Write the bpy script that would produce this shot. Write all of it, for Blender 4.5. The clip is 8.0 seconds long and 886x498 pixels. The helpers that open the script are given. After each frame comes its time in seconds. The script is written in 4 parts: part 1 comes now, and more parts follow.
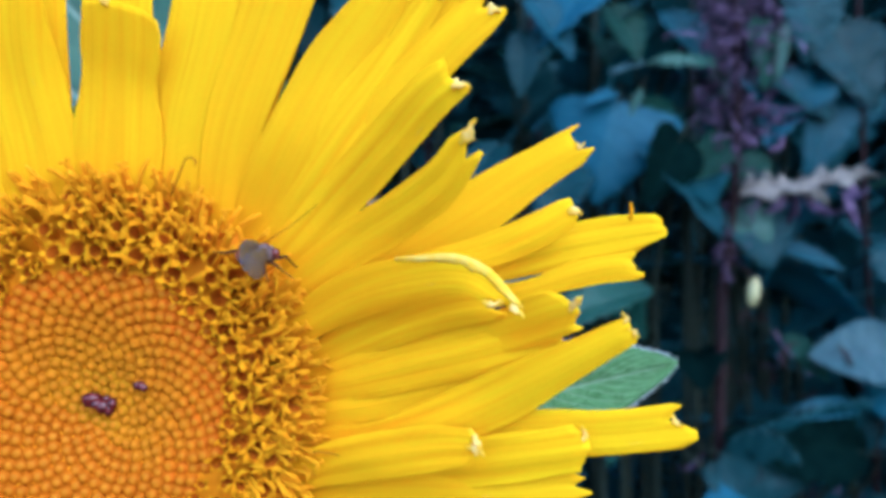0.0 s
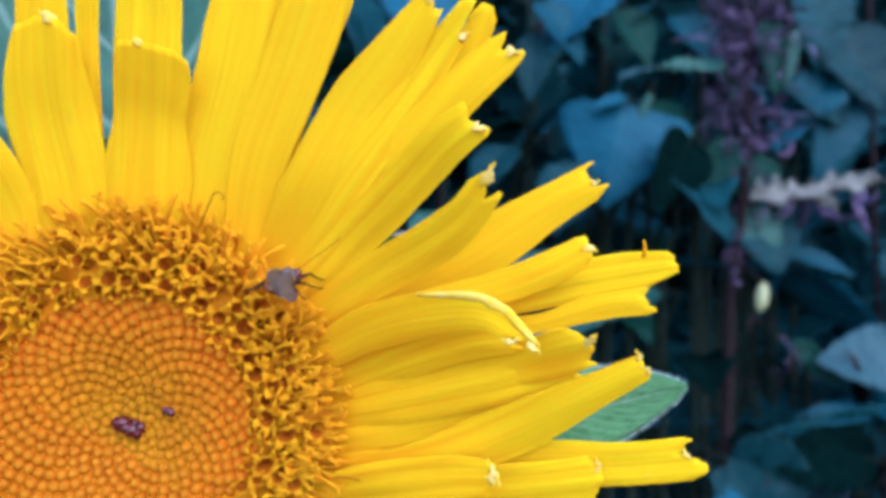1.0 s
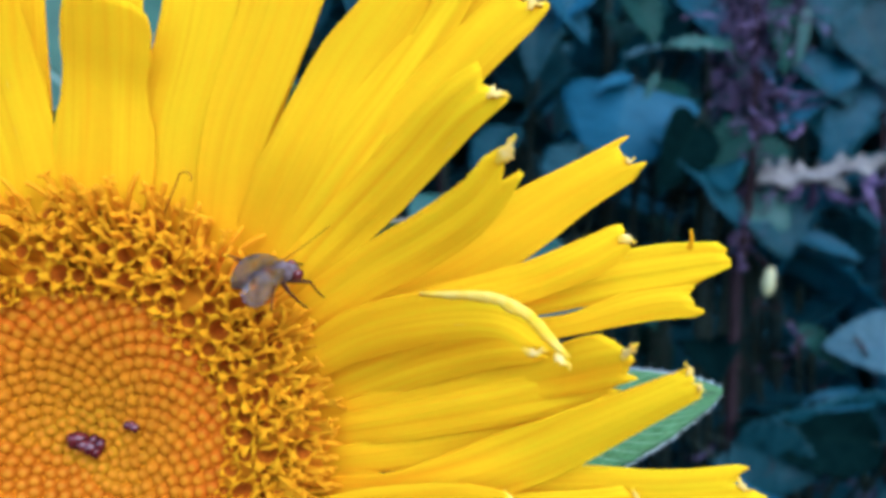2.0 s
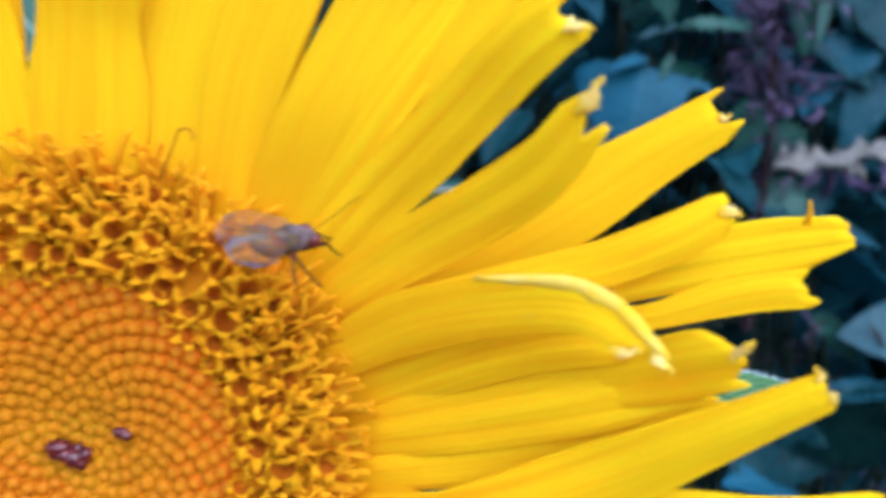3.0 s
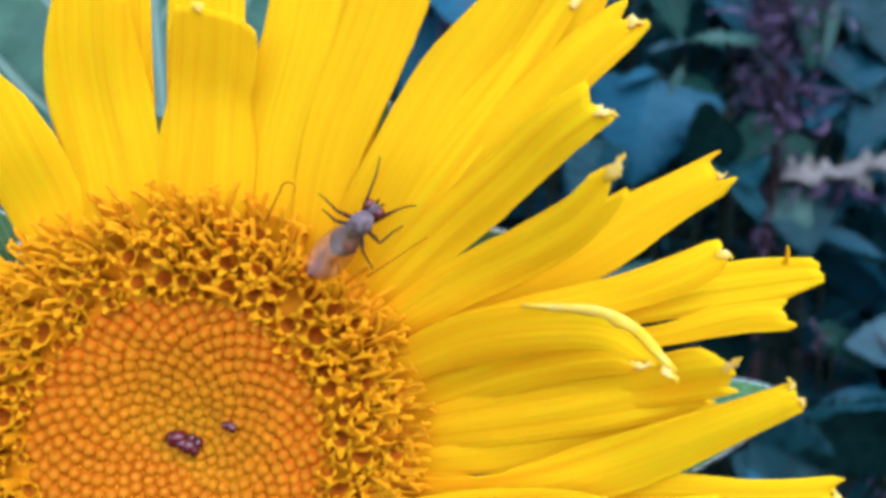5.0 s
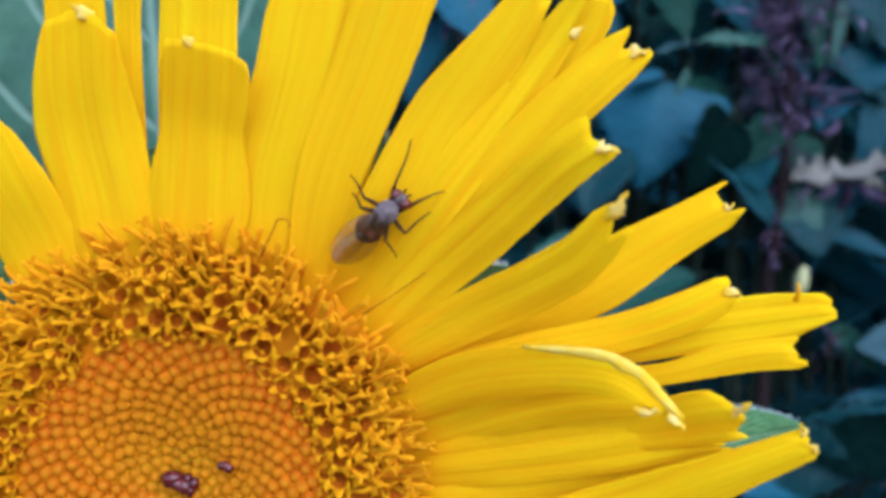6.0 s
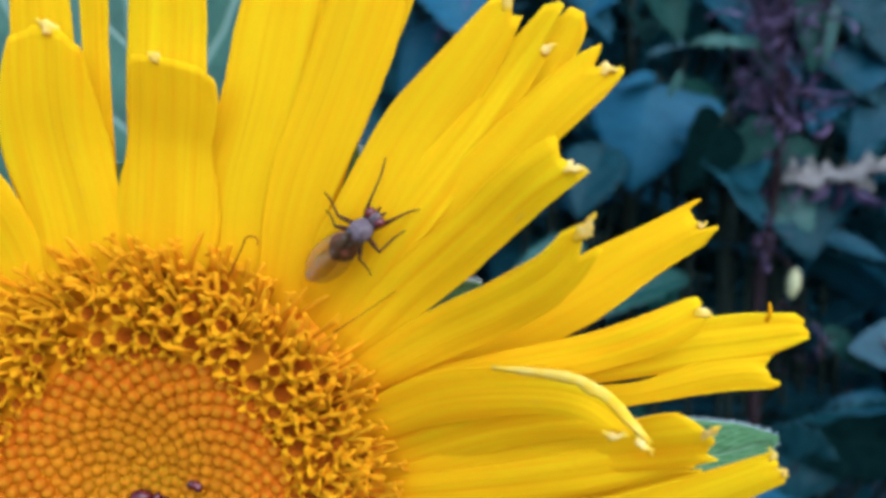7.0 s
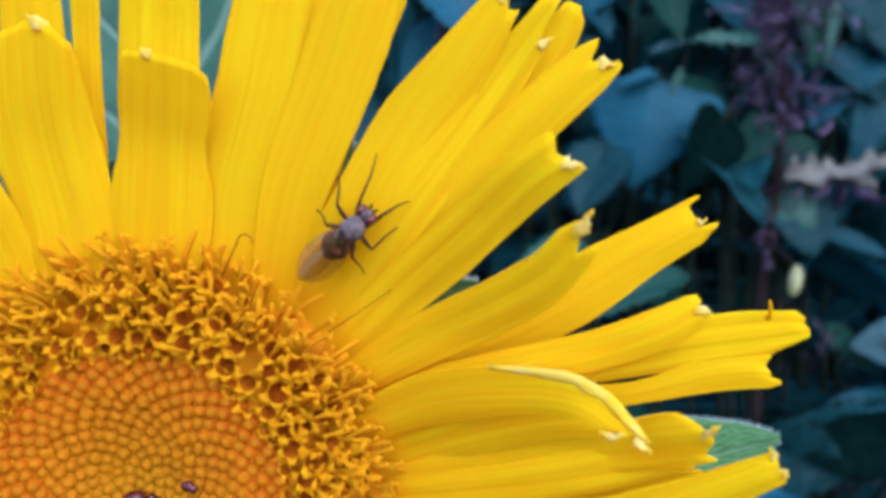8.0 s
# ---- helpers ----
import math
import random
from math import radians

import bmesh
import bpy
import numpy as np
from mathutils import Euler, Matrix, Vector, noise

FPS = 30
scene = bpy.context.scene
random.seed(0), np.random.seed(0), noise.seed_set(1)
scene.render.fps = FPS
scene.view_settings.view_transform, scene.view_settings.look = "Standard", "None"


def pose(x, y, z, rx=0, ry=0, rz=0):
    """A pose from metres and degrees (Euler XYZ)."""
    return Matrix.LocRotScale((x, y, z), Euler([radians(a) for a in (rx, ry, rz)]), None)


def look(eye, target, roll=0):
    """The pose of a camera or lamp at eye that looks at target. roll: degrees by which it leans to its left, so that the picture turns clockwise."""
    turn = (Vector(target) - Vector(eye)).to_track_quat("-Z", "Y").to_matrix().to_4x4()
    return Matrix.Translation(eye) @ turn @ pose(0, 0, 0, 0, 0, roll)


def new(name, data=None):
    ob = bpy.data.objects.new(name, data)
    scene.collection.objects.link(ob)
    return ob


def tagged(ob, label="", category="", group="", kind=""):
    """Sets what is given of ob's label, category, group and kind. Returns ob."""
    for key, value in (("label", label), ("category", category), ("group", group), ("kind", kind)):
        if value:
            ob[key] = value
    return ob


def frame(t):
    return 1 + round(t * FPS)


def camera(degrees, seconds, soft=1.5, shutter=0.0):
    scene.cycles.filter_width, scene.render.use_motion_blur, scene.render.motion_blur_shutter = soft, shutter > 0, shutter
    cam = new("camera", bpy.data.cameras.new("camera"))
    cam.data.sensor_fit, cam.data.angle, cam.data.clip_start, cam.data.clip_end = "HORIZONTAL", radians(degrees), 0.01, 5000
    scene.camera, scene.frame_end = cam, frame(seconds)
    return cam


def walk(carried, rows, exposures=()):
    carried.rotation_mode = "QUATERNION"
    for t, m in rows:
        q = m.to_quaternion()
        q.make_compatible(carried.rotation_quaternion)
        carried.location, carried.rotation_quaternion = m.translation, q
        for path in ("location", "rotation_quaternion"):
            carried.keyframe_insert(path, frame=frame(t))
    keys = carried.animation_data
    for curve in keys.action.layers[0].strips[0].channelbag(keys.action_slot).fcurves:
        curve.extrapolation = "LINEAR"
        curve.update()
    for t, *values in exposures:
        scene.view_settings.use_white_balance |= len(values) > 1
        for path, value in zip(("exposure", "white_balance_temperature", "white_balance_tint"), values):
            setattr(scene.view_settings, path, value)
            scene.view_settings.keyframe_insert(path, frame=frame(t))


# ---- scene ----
# ---- camera ----
cam = camera(66.0, 8.0, soft=3.8, shutter=0.4)
cam.data.dof.use_dof = True
cam.data.dof.focus_distance = 0.045
cam.data.dof.aperture_fstop = 42.0
walk(cam, [
    (0.0, look((0.00086, -0.04835, 1.14741), (0.00189, 0.05164, 1.14764), -0.36)),
    (0.5, look((-0.00012, -0.04907, 1.15027), (0.00025, 0.05093, 1.14994), -0.28)),
    (1.0, look((0.00000, -0.05000, 1.15000), (0.00000, 0.05000, 1.15000), 0.00)),
    (1.5, look((-0.00114, -0.04663, 1.15051), (-0.00110, 0.05337, 1.14953), 0.27)),
    (1.7, look((-0.00063, -0.04559, 1.15049), (-0.00043, 0.05439, 1.14885), 0.12)),
    (2.8, look((-0.00042, -0.03346, 1.15029), (-0.00103, 0.06644, 1.14597), 0.09)),
    (3.0, look((-0.00318, -0.03478, 1.14967), (-0.00363, 0.06511, 1.14509), 0.37)),
    (3.5, look((-0.00719, -0.03672, 1.15046), (-0.00884, 0.06314, 1.14540), 0.84)),
    (4.0, look((-0.00541, -0.03784, 1.15069), (-0.00775, 0.06196, 1.14497), 0.41)),
    (4.5, look((-0.00718, -0.04319, 1.15100), (-0.00777, 0.05671, 1.14658), 0.41)),
    (4.7, look((-0.00674, -0.04392, 1.15132), (-0.00774, 0.05601, 1.14761), 0.51)),
    (5.8, look((-0.00502, -0.04179, 1.15325), (-0.00789, 0.05806, 1.14864), 0.58)),
    (6.0, look((-0.00537, -0.04221, 1.15395), (-0.00819, 0.05767, 1.15019), 0.16)),
    (6.5, look((-0.00378, -0.04138, 1.15498), (-0.00593, 0.05852, 1.15118), 0.31)),
    (7.0, look((-0.00384, -0.04167, 1.15507), (-0.00600, 0.05824, 1.15129), 0.23)),
    (7.5, look((-0.00362, -0.04134, 1.15503), (-0.00552, 0.05856, 1.15104), 0.09)),
    (8.0, look((-0.00351, -0.04111, 1.15503), (-0.00588, 0.05878, 1.15099), 0.06)),
], exposures=[(0.0, 2.0, 5350, 6), (1.7, 2.0, 5350, 6), (2.8, 1.98, 5600, 6), (3.5, 2.32, 5800, 8), (4.7, 2.12, 5800, 8), (5.8, 1.82, 5800, 4), (8.0, 1.82, 5800, 4)])

# ---- world and sun ----
world = bpy.data.worlds.new("sky")
scene.world = world
world.use_nodes = True
wn = world.node_tree.nodes
sky = wn.new("ShaderNodeTexSky")
sky.sky_type, sky.sun_disc = "NISHITA", False
sky.ozone_density = 3.1
sky.sun_elevation, sky.sun_rotation = radians(44), radians(153)
world.node_tree.links.new(sky.outputs[0], wn["Background"].inputs[0])
wn["Background"].inputs[1].default_value = 0.15
sun = new("sun", bpy.data.lights.new("sun", "SUN"))
sun.data.energy, sun.data.angle, sun.data.color = 0.5, radians(70), (1.0, 0.97, 0.93)
sun.matrix_world = look((0.8, -1.6, 2.88), (0, 0, 1.15))

MM = 0.001


# ---- materials ----
def mat(name, rough=0.5, spec=0.5):
    m = bpy.data.materials.new(name)
    m.use_nodes = True
    b = m.node_tree.nodes["Principled BSDF"]
    b.inputs["Roughness"].default_value = rough
    b.inputs["Specular IOR Level"].default_value = spec
    return m, m.node_tree.nodes, m.node_tree.links, b


def coords(n, l, kind="Object", scale=(1, 1, 1)):
    tc, mp = n.new("ShaderNodeTexCoord"), n.new("ShaderNodeMapping")
    mp.inputs["Scale"].default_value = scale
    l.new(tc.outputs[kind], mp.inputs["Vector"])
    return mp.outputs["Vector"]


def noise_of(n, l, vec, scale, detail=4.0, rough=0.6):
    t = n.new("ShaderNodeTexNoise")
    t.inputs["Scale"].default_value, t.inputs["Detail"].default_value, t.inputs["Roughness"].default_value = scale, detail, rough
    if vec is not None:
        l.new(vec, t.inputs["Vector"])
    return t.outputs["Fac"]


def ramp(n, l, fac, stops):
    r = n.new("ShaderNodeValToRGB")
    e = r.color_ramp.elements
    while len(e) < len(stops):
        e.new(0.5)
    for el, (p, col) in zip(e, stops):
        el.position, el.color = p, (*col, 1)
    l.new(fac, r.inputs[0])
    return r.outputs[0]


def mixed(n, l, fac, a, b, mode="MIX"):
    x = n.new("ShaderNodeMix")
    x.data_type, x.blend_type = "RGBA", mode
    for sock, v in ((x.inputs["Factor"], fac), (x.inputs["A"], a), (x.inputs["B"], b)):
        if isinstance(v, (int, float)):
            sock.default_value = v
        elif isinstance(v, tuple):
            sock.default_value = (*v, 1)
        else:
            l.new(v, sock)
    return x.outputs["Result"]


def bumped(n, l, b, height, strength, dist):
    k = n.new("ShaderNodeBump")
    k.inputs["Strength"].default_value, k.inputs["Distance"].default_value = strength, dist
    l.new(height, k.inputs["Height"])
    l.new(k.outputs[0], b.inputs["Normal"])


def thin(m, n, l, b, col, amount):
    """Lets light through a thin sheet."""
    t, x = n.new("ShaderNodeBsdfTranslucent"), n.new("ShaderNodeMixShader")
    if isinstance(col, tuple):
        t.inputs[0].default_value = (*col, 1)
    else:
        l.new(col, t.inputs[0])
    x.inputs[0].default_value = amount
    l.new(b.outputs[0], x.inputs[1])
    l.new(t.outputs[0], x.inputs[2])
    l.new(x.outputs[0], n["Material Output"].inputs[0])


def petal_material():
    m, n, l, b = mat("petal_yellow", 0.65, 0.03)
    streak = noise_of(n, l, coords(n, l, "UV", (9, 0.6, 1)), 1.0, 5, 0.6)
    fine = noise_of(n, l, coords(n, l, "UV", (30, 1.4, 1)), 1.0, 3, 0.6)
    col = ramp(n, l, streak, [(0.32, (0.93, 0.49, 0.001)), (0.5, (0.95, 0.605, 0.002)), (0.68, (0.96, 0.69, 0.004))])
    rnd = n.new("ShaderNodeObjectInfo")
    col = mixed(n, l, rnd.outputs["Random"], col, mixed(n, l, 0.5, col, (0.93, 0.5, 0.002)))
    fleck = noise_of(n, l, coords(n, l, "UV", (28, 3.2, 1)), 1.0, 2, 0.5)
    col = mixed(n, l, ramp(n, l, fleck, [(0.73, (0, 0, 0)), (0.8, (0.5, 0.5, 0.5))]), col, (0.95, 0.72, 0.22))
    vein = noise_of(n, l, coords(n, l, "UV", (16, 0.25, 1)), 1.0, 2, 0.5)
    col = mixed(n, l, ramp(n, l, vein, [(0.28, (0.24, 0.24, 0.24)), (0.44, (0, 0, 0))]), col, (0.72, 0.3, 0.002))
    tint = noise_of(n, l, coords(n, l, "UV", (2.2, 0.5, 1)), 1.0, 3, 0.5)
    col = mixed(n, l, ramp(n, l, tint, [(0.45, (0, 0, 0)), (0.7, (0.3, 0.3, 0.3))]), col, (0.89, 0.6, 0.004))
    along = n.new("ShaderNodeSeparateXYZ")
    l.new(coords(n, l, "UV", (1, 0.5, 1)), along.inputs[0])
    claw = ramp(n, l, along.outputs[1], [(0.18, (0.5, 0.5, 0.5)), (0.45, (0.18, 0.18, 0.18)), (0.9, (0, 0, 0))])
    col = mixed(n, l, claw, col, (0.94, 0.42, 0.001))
    l.new(col, b.inputs["Base Color"])
    bumped(n, l, b, mixed(n, l, 0.45, streak, fine), 0.22, 0.0003)
    thin(m, n, l, b, col, 0.4)
    return m


def simple(name, c1, c2, scale, rough=0.5, spec=0.4, bump=0.0, detail=4.0, kind="Object", stretch=(1, 1, 1), vary=0.0, through_light=0.0):
    """Two tones mingled by noise at real size, with relief."""
    m, n, l, b = mat(name, rough, spec)
    f = noise_of(n, l, coords(n, l, kind, stretch), scale, detail)
    col = ramp(n, l, f, [(0.32, c1), (0.68, c2)])
    if vary:
        rnd = n.new("ShaderNodeObjectInfo")
        col = mixed(n, l, rnd.outputs["Random"], col, mixed(n, l, vary, col, tuple(0.35 * v for v in c1)))
    l.new(col, b.inputs["Base Color"])
    if bump:
        bumped(n, l, b, f, 0.6, bump)
    if through_light:
        thin(m, n, l, b, col, through_light)
    return m


def leaf_material(name, c1, c2, vein, rough=0.4, vary=0.5, spec=0.5, pucker=0.0015, ribs=52):
    """A leaf: midrib and side veins from the blade's own map, mottling and puckers."""
    m, n, l, b = mat(name, rough, spec)
    mott = noise_of(n, l, coords(n, l, "UV", (3, 6, 1)), 2.0, 5)
    col = ramp(n, l, mott, [(0.3, c1), (0.7, c2)])
    sep = n.new("ShaderNodeSeparateXYZ")
    tc = n.new("ShaderNodeTexCoord")
    l.new(tc.outputs["UV"], sep.inputs[0])

    def m2(op, a, b2, c=None):
        q = n.new("ShaderNodeMath")
        q.operation = op
        for i, v in enumerate((a, b2, c)):
            if v is None:
                continue
            if isinstance(v, (int, float)):
                q.inputs[i].default_value = v
            else:
                l.new(v, q.inputs[i])
        return q.outputs[0]

    off = m2("ABSOLUTE", m2("SUBTRACT", sep.outputs[0], 0.5), 0)
    rib = m2("SUBTRACT", 1.0, m2("MULTIPLY", off, 40), None)
    side = m2("SINE", m2("MULTIPLY", m2("SUBTRACT", sep.outputs[1], m2("MULTIPLY", off, 0.55)), ribs), 0)
    side = m2("MULTIPLY", m2("SUBTRACT", side, 0.86), 5)
    v = n.new("ShaderNodeClamp")
    l.new(m2("MAXIMUM", rib, side), v.inputs[0])
    col = mixed(n, l, m2("MULTIPLY", v.outputs[0], 0.55), col, vein)
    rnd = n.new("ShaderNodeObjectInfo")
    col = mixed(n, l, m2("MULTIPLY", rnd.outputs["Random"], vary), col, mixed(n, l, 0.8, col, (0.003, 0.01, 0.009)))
    l.new(col, b.inputs["Base Color"])
    bumped(n, l, b, m2("SUBTRACT", m2("MULTIPLY", mott, 0.6), m2("MULTIPLY", v.outputs[0], 0.5)), 0.5, pucker)
    thin(m, n, l, b, col, 0.15)
    return m


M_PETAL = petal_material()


def bleached_material():
    """Petal yellow that dries pale over its middle stretch."""
    m, n, l, b = mat("petal_bleached", 0.6, 0.1)
    sep = n.new("ShaderNodeSeparateXYZ")
    l.new(coords(n, l, "UV"), sep.inputs[0])
    dry = ramp(n, l, sep.outputs[1], [(0.12, (0, 0, 0)), (0.4, (1, 1, 1)), (0.62, (0.7, 0.7, 0.7)), (0.9, (0, 0, 0))])
    patch = ramp(n, l, noise_of(n, l, coords(n, l), 1300.0, 3), [(0.35, (0.3, 0.3, 0.3)), (0.6, (1, 1, 1))])
    col = mixed(n, l, mixed(n, l, 1.0, dry, patch, "MULTIPLY"), (0.95, 0.59, 0.03), (0.96, 0.71, 0.27))
    l.new(col, b.inputs["Base Color"])
    thin(m, n, l, b, col, 0.3)
    return m


M_PALE = bleached_material()
M_FOLD = simple("petal_fold", (0.95, 0.58, 0.02), (0.96, 0.71, 0.16), 700, 0.7, 0.05, 0.0001, through_light=0.3)
M_BUDS = [simple("bud_orange", (0.47 + 0.025 * k, 0.175 - 0.015 * k, 0.002), (0.56 + 0.025 * k, 0.225 - 0.02 * k, 0.003), 900, 0.6, 0.05, 0.0001, vary=0.2, through_light=0.25) for k in range(5)]
M_BUD_TIP = simple("bud_tip", (0.58, 0.17, 0.003), (0.68, 0.225, 0.006), 1200, 0.5, 0.1, 0.0001, vary=0.2, through_light=0.2)
M_BUD = M_BUDS[3]
M_TUBE = simple("floret_tube", (0.84, 0.32, 0.002), (0.92, 0.4, 0.004), 700, 0.6, 0.04, 0.0001, vary=0.2, through_light=0.35)
M_LOBE = simple("floret_lobe", (0.86, 0.36, 0.003), (0.95, 0.48, 0.006), 700, 0.65, 0.04, 0.0001, vary=0.2, through_light=0.4)
M_STYLE = simple("style_gold", (0.88, 0.38, 0.004), (0.96, 0.5, 0.01), 900, 0.75, 0.03, 0.0001, vary=0.18, through_light=0.4)
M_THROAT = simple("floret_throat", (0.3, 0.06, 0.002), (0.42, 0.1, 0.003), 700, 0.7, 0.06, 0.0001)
M_THREAD = simple("withered_thread", (0.25, 0.06, 0.004), (0.42, 0.12, 0.008), 700, 0.8, 0.02)
M_DISC = simple("disc_base", (0.8, 0.26, 0.003), (0.9, 0.34, 0.004), 600, 0.7, 0.08, 0.0002, through_light=0.25)
M_GREEN = leaf_material("bract_green", (0.075, 0.18, 0.06), (0.12, 0.25, 0.1), (0.42, 0.54, 0.38), 0.6, 0.1, 0.15, 0.005, 110)
M_BIGLEAF = leaf_material("large_leaf_green", (0.014, 0.06, 0.038), (0.055, 0.14, 0.085), (0.3, 0.4, 0.32), 0.5, 0.1, 0.3)
M_STEM = simple("stem_green", (0.08, 0.15, 0.04), (0.13, 0.2, 0.07), 200, 0.6, 0.3, 0.0003)
M_STALK = simple("weed_stem", (0.008, 0.014, 0.01), (0.018, 0.024, 0.016), 200, 0.65, 0.15, 0.0003)
M_FUZZ = simple("fuzz_white", (0.6, 0.64, 0.62), (0.75, 0.78, 0.75), 500, 0.8, 0.2)
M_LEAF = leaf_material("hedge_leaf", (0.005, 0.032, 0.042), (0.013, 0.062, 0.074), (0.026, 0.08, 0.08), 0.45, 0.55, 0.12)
# shaded copy of the hedge leaf: the shade is put into its near-black colour
M_LEAF_SHADED = leaf_material("hedge_leaf_shaded", (0.001, 0.005, 0.005), (0.003, 0.011, 0.01), (0.005, 0.016, 0.013), 0.8, 0.2, 0.0)
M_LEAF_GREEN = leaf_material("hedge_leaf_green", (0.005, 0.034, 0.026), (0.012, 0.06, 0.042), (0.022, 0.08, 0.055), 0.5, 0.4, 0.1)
# lit copy of the hedge leaf, with reflected sky put into its colour
M_LEAF_SKYBLUE = leaf_material("hedge_leaf_skyblue", (0.008, 0.052, 0.074), (0.014, 0.078, 0.11), (0.026, 0.095, 0.12), 0.45, 0.4, 0.12)
# brighter lit copy, more of the blue sky put into the leaf colour
M_LEAF_SKYLIT = leaf_material("hedge_leaf_skylit", (0.012, 0.07, 0.108), (0.019, 0.1, 0.152), (0.034, 0.115, 0.15), 0.45, 0.2, 0.12)
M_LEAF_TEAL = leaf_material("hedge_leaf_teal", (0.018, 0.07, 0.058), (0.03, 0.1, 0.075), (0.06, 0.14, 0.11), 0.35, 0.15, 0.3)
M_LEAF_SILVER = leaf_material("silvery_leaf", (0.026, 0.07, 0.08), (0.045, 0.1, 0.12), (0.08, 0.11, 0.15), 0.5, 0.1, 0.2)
M_WILT = simple("wilted_leaf", (0.13, 0.11, 0.1), (0.28, 0.25, 0.22), 90, 0.6, 0.2, 0.0006, through_light=0.15)
M_TWIG = simple("twig_brown", (0.008, 0.004, 0.005), (0.025, 0.012, 0.014), 220, 0.75, 0.1, 0.0005)
M_DRY = simple("dry_bract", (0.03, 0.017, 0.042), (0.27, 0.18, 0.31), 120, 0.75, 0.1, 0.0005, vary=0.85)
M_POD = simple("seed_pod", (0.3, 0.27, 0.12), (0.42, 0.38, 0.2), 200, 0.5, 0.3, 0.0003)
M_GROUND = simple("soil", (0.03, 0.022, 0.015), (0.07, 0.055, 0.035), 14, 0.9, 0.1, 0.01, 8)
M_GRASS = simple("grass", (0.03, 0.07, 0.02), (0.07, 0.12, 0.035), 30, 0.6, 0.3, vary=0.5)
M_DROP = simple("dark_resin", (0.03, 0.004, 0.008), (0.14, 0.012, 0.012), 2500, 0.15, 0.5, 0.0001)
M_FLY_GREY = simple("fly_thorax", (0.085, 0.05, 0.052), (0.19, 0.145, 0.155), 1500, 0.6, 0.08, 0.00006)
M_FLY_BROWN = simple("fly_abdomen", (0.11, 0.03, 0.016), (0.19, 0.058, 0.028), 1000, 0.25, 0.4, 0.00003)
M_FLY_DARK = simple("fly_leg", (0.035, 0.012, 0.006), (0.09, 0.03, 0.012), 1500, 0.5, 0.05)
M_FLY_EYE = simple("fly_eye", (0.09, 0.012, 0.012), (0.14, 0.022, 0.02), 5000, 0.25, 0.5)
M_FLY_FACE = simple("fly_face", (0.02, 0.01, 0.012), (0.16, 0.11, 0.115), 1900, 0.45, 0.15)


def wing_material():
    m, n, l, b = mat("fly_wing", 0.4, 0.2)
    vein = n.new("ShaderNodeTexWave")
    vein.inputs["Scale"].default_value, vein.inputs["Distortion"].default_value = 1.1, 1.2
    l.new(coords(n, l, "UV", (0.25, 3.6, 1)), vein.inputs["Vector"])
    col = ramp(n, l, vein.outputs["Fac"], [(0.02, (0.05, 0.022, 0.008)), (0.1, (0.15, 0.075, 0.025))])
    l.new(col, b.inputs["Base Color"])
    clear, x = n.new("ShaderNodeBsdfTransparent"), n.new("ShaderNodeMixShader")
    clear.inputs[0].default_value = (0.925, 0.885, 0.74, 1)
    x.inputs[0].default_value = 0.07
    l.new(clear.outputs[0], x.inputs[1])
    l.new(b.outputs[0], x.inputs[2])
    gloss, y, fr = n.new("ShaderNodeBsdfGlossy"), n.new("ShaderNodeMixShader"), n.new("ShaderNodeFresnel")
    gloss.inputs["Color"].default_value = (0.8, 0.82, 1.0, 1)
    gloss.inputs["Roughness"].default_value = 0.25
    fr.inputs[0].default_value = 1.35
    l.new(fr.outputs[0], y.inputs[0])
    l.new(x.outputs[0], y.inputs[1])
    l.new(gloss.outputs[0], y.inputs[2])
    l.new(y.outputs[0], n["Material Output"].inputs[0])
    return m


M_WING = wing_material()


# ---- mesh helpers ----
def part(name, bm, material, parent=None, label=""):
    """Links a bmesh as one mesh object under its thing."""
    me = bpy.data.meshes.new(name)
    bm.to_mesh(me)
    bm.free()
    for p in me.polygons:
        p.use_smooth = True
    for m in material if isinstance(material, (list, tuple)) else [material]:
        me.materials.append(m)
    ob = new(name, me)
    ob.parent = parent
    return tagged(ob, label)


def shared(name, me, parent, m):
    ob = new(name, me)
    ob.parent = parent
    ob.matrix_local = m
    return ob


def thing(name, m, label, category, group="", kind=""):
    ob = new(name)
    ob.matrix_world = m
    ob.empty_display_size = 0.01
    return tagged(ob, label, category, group, kind)


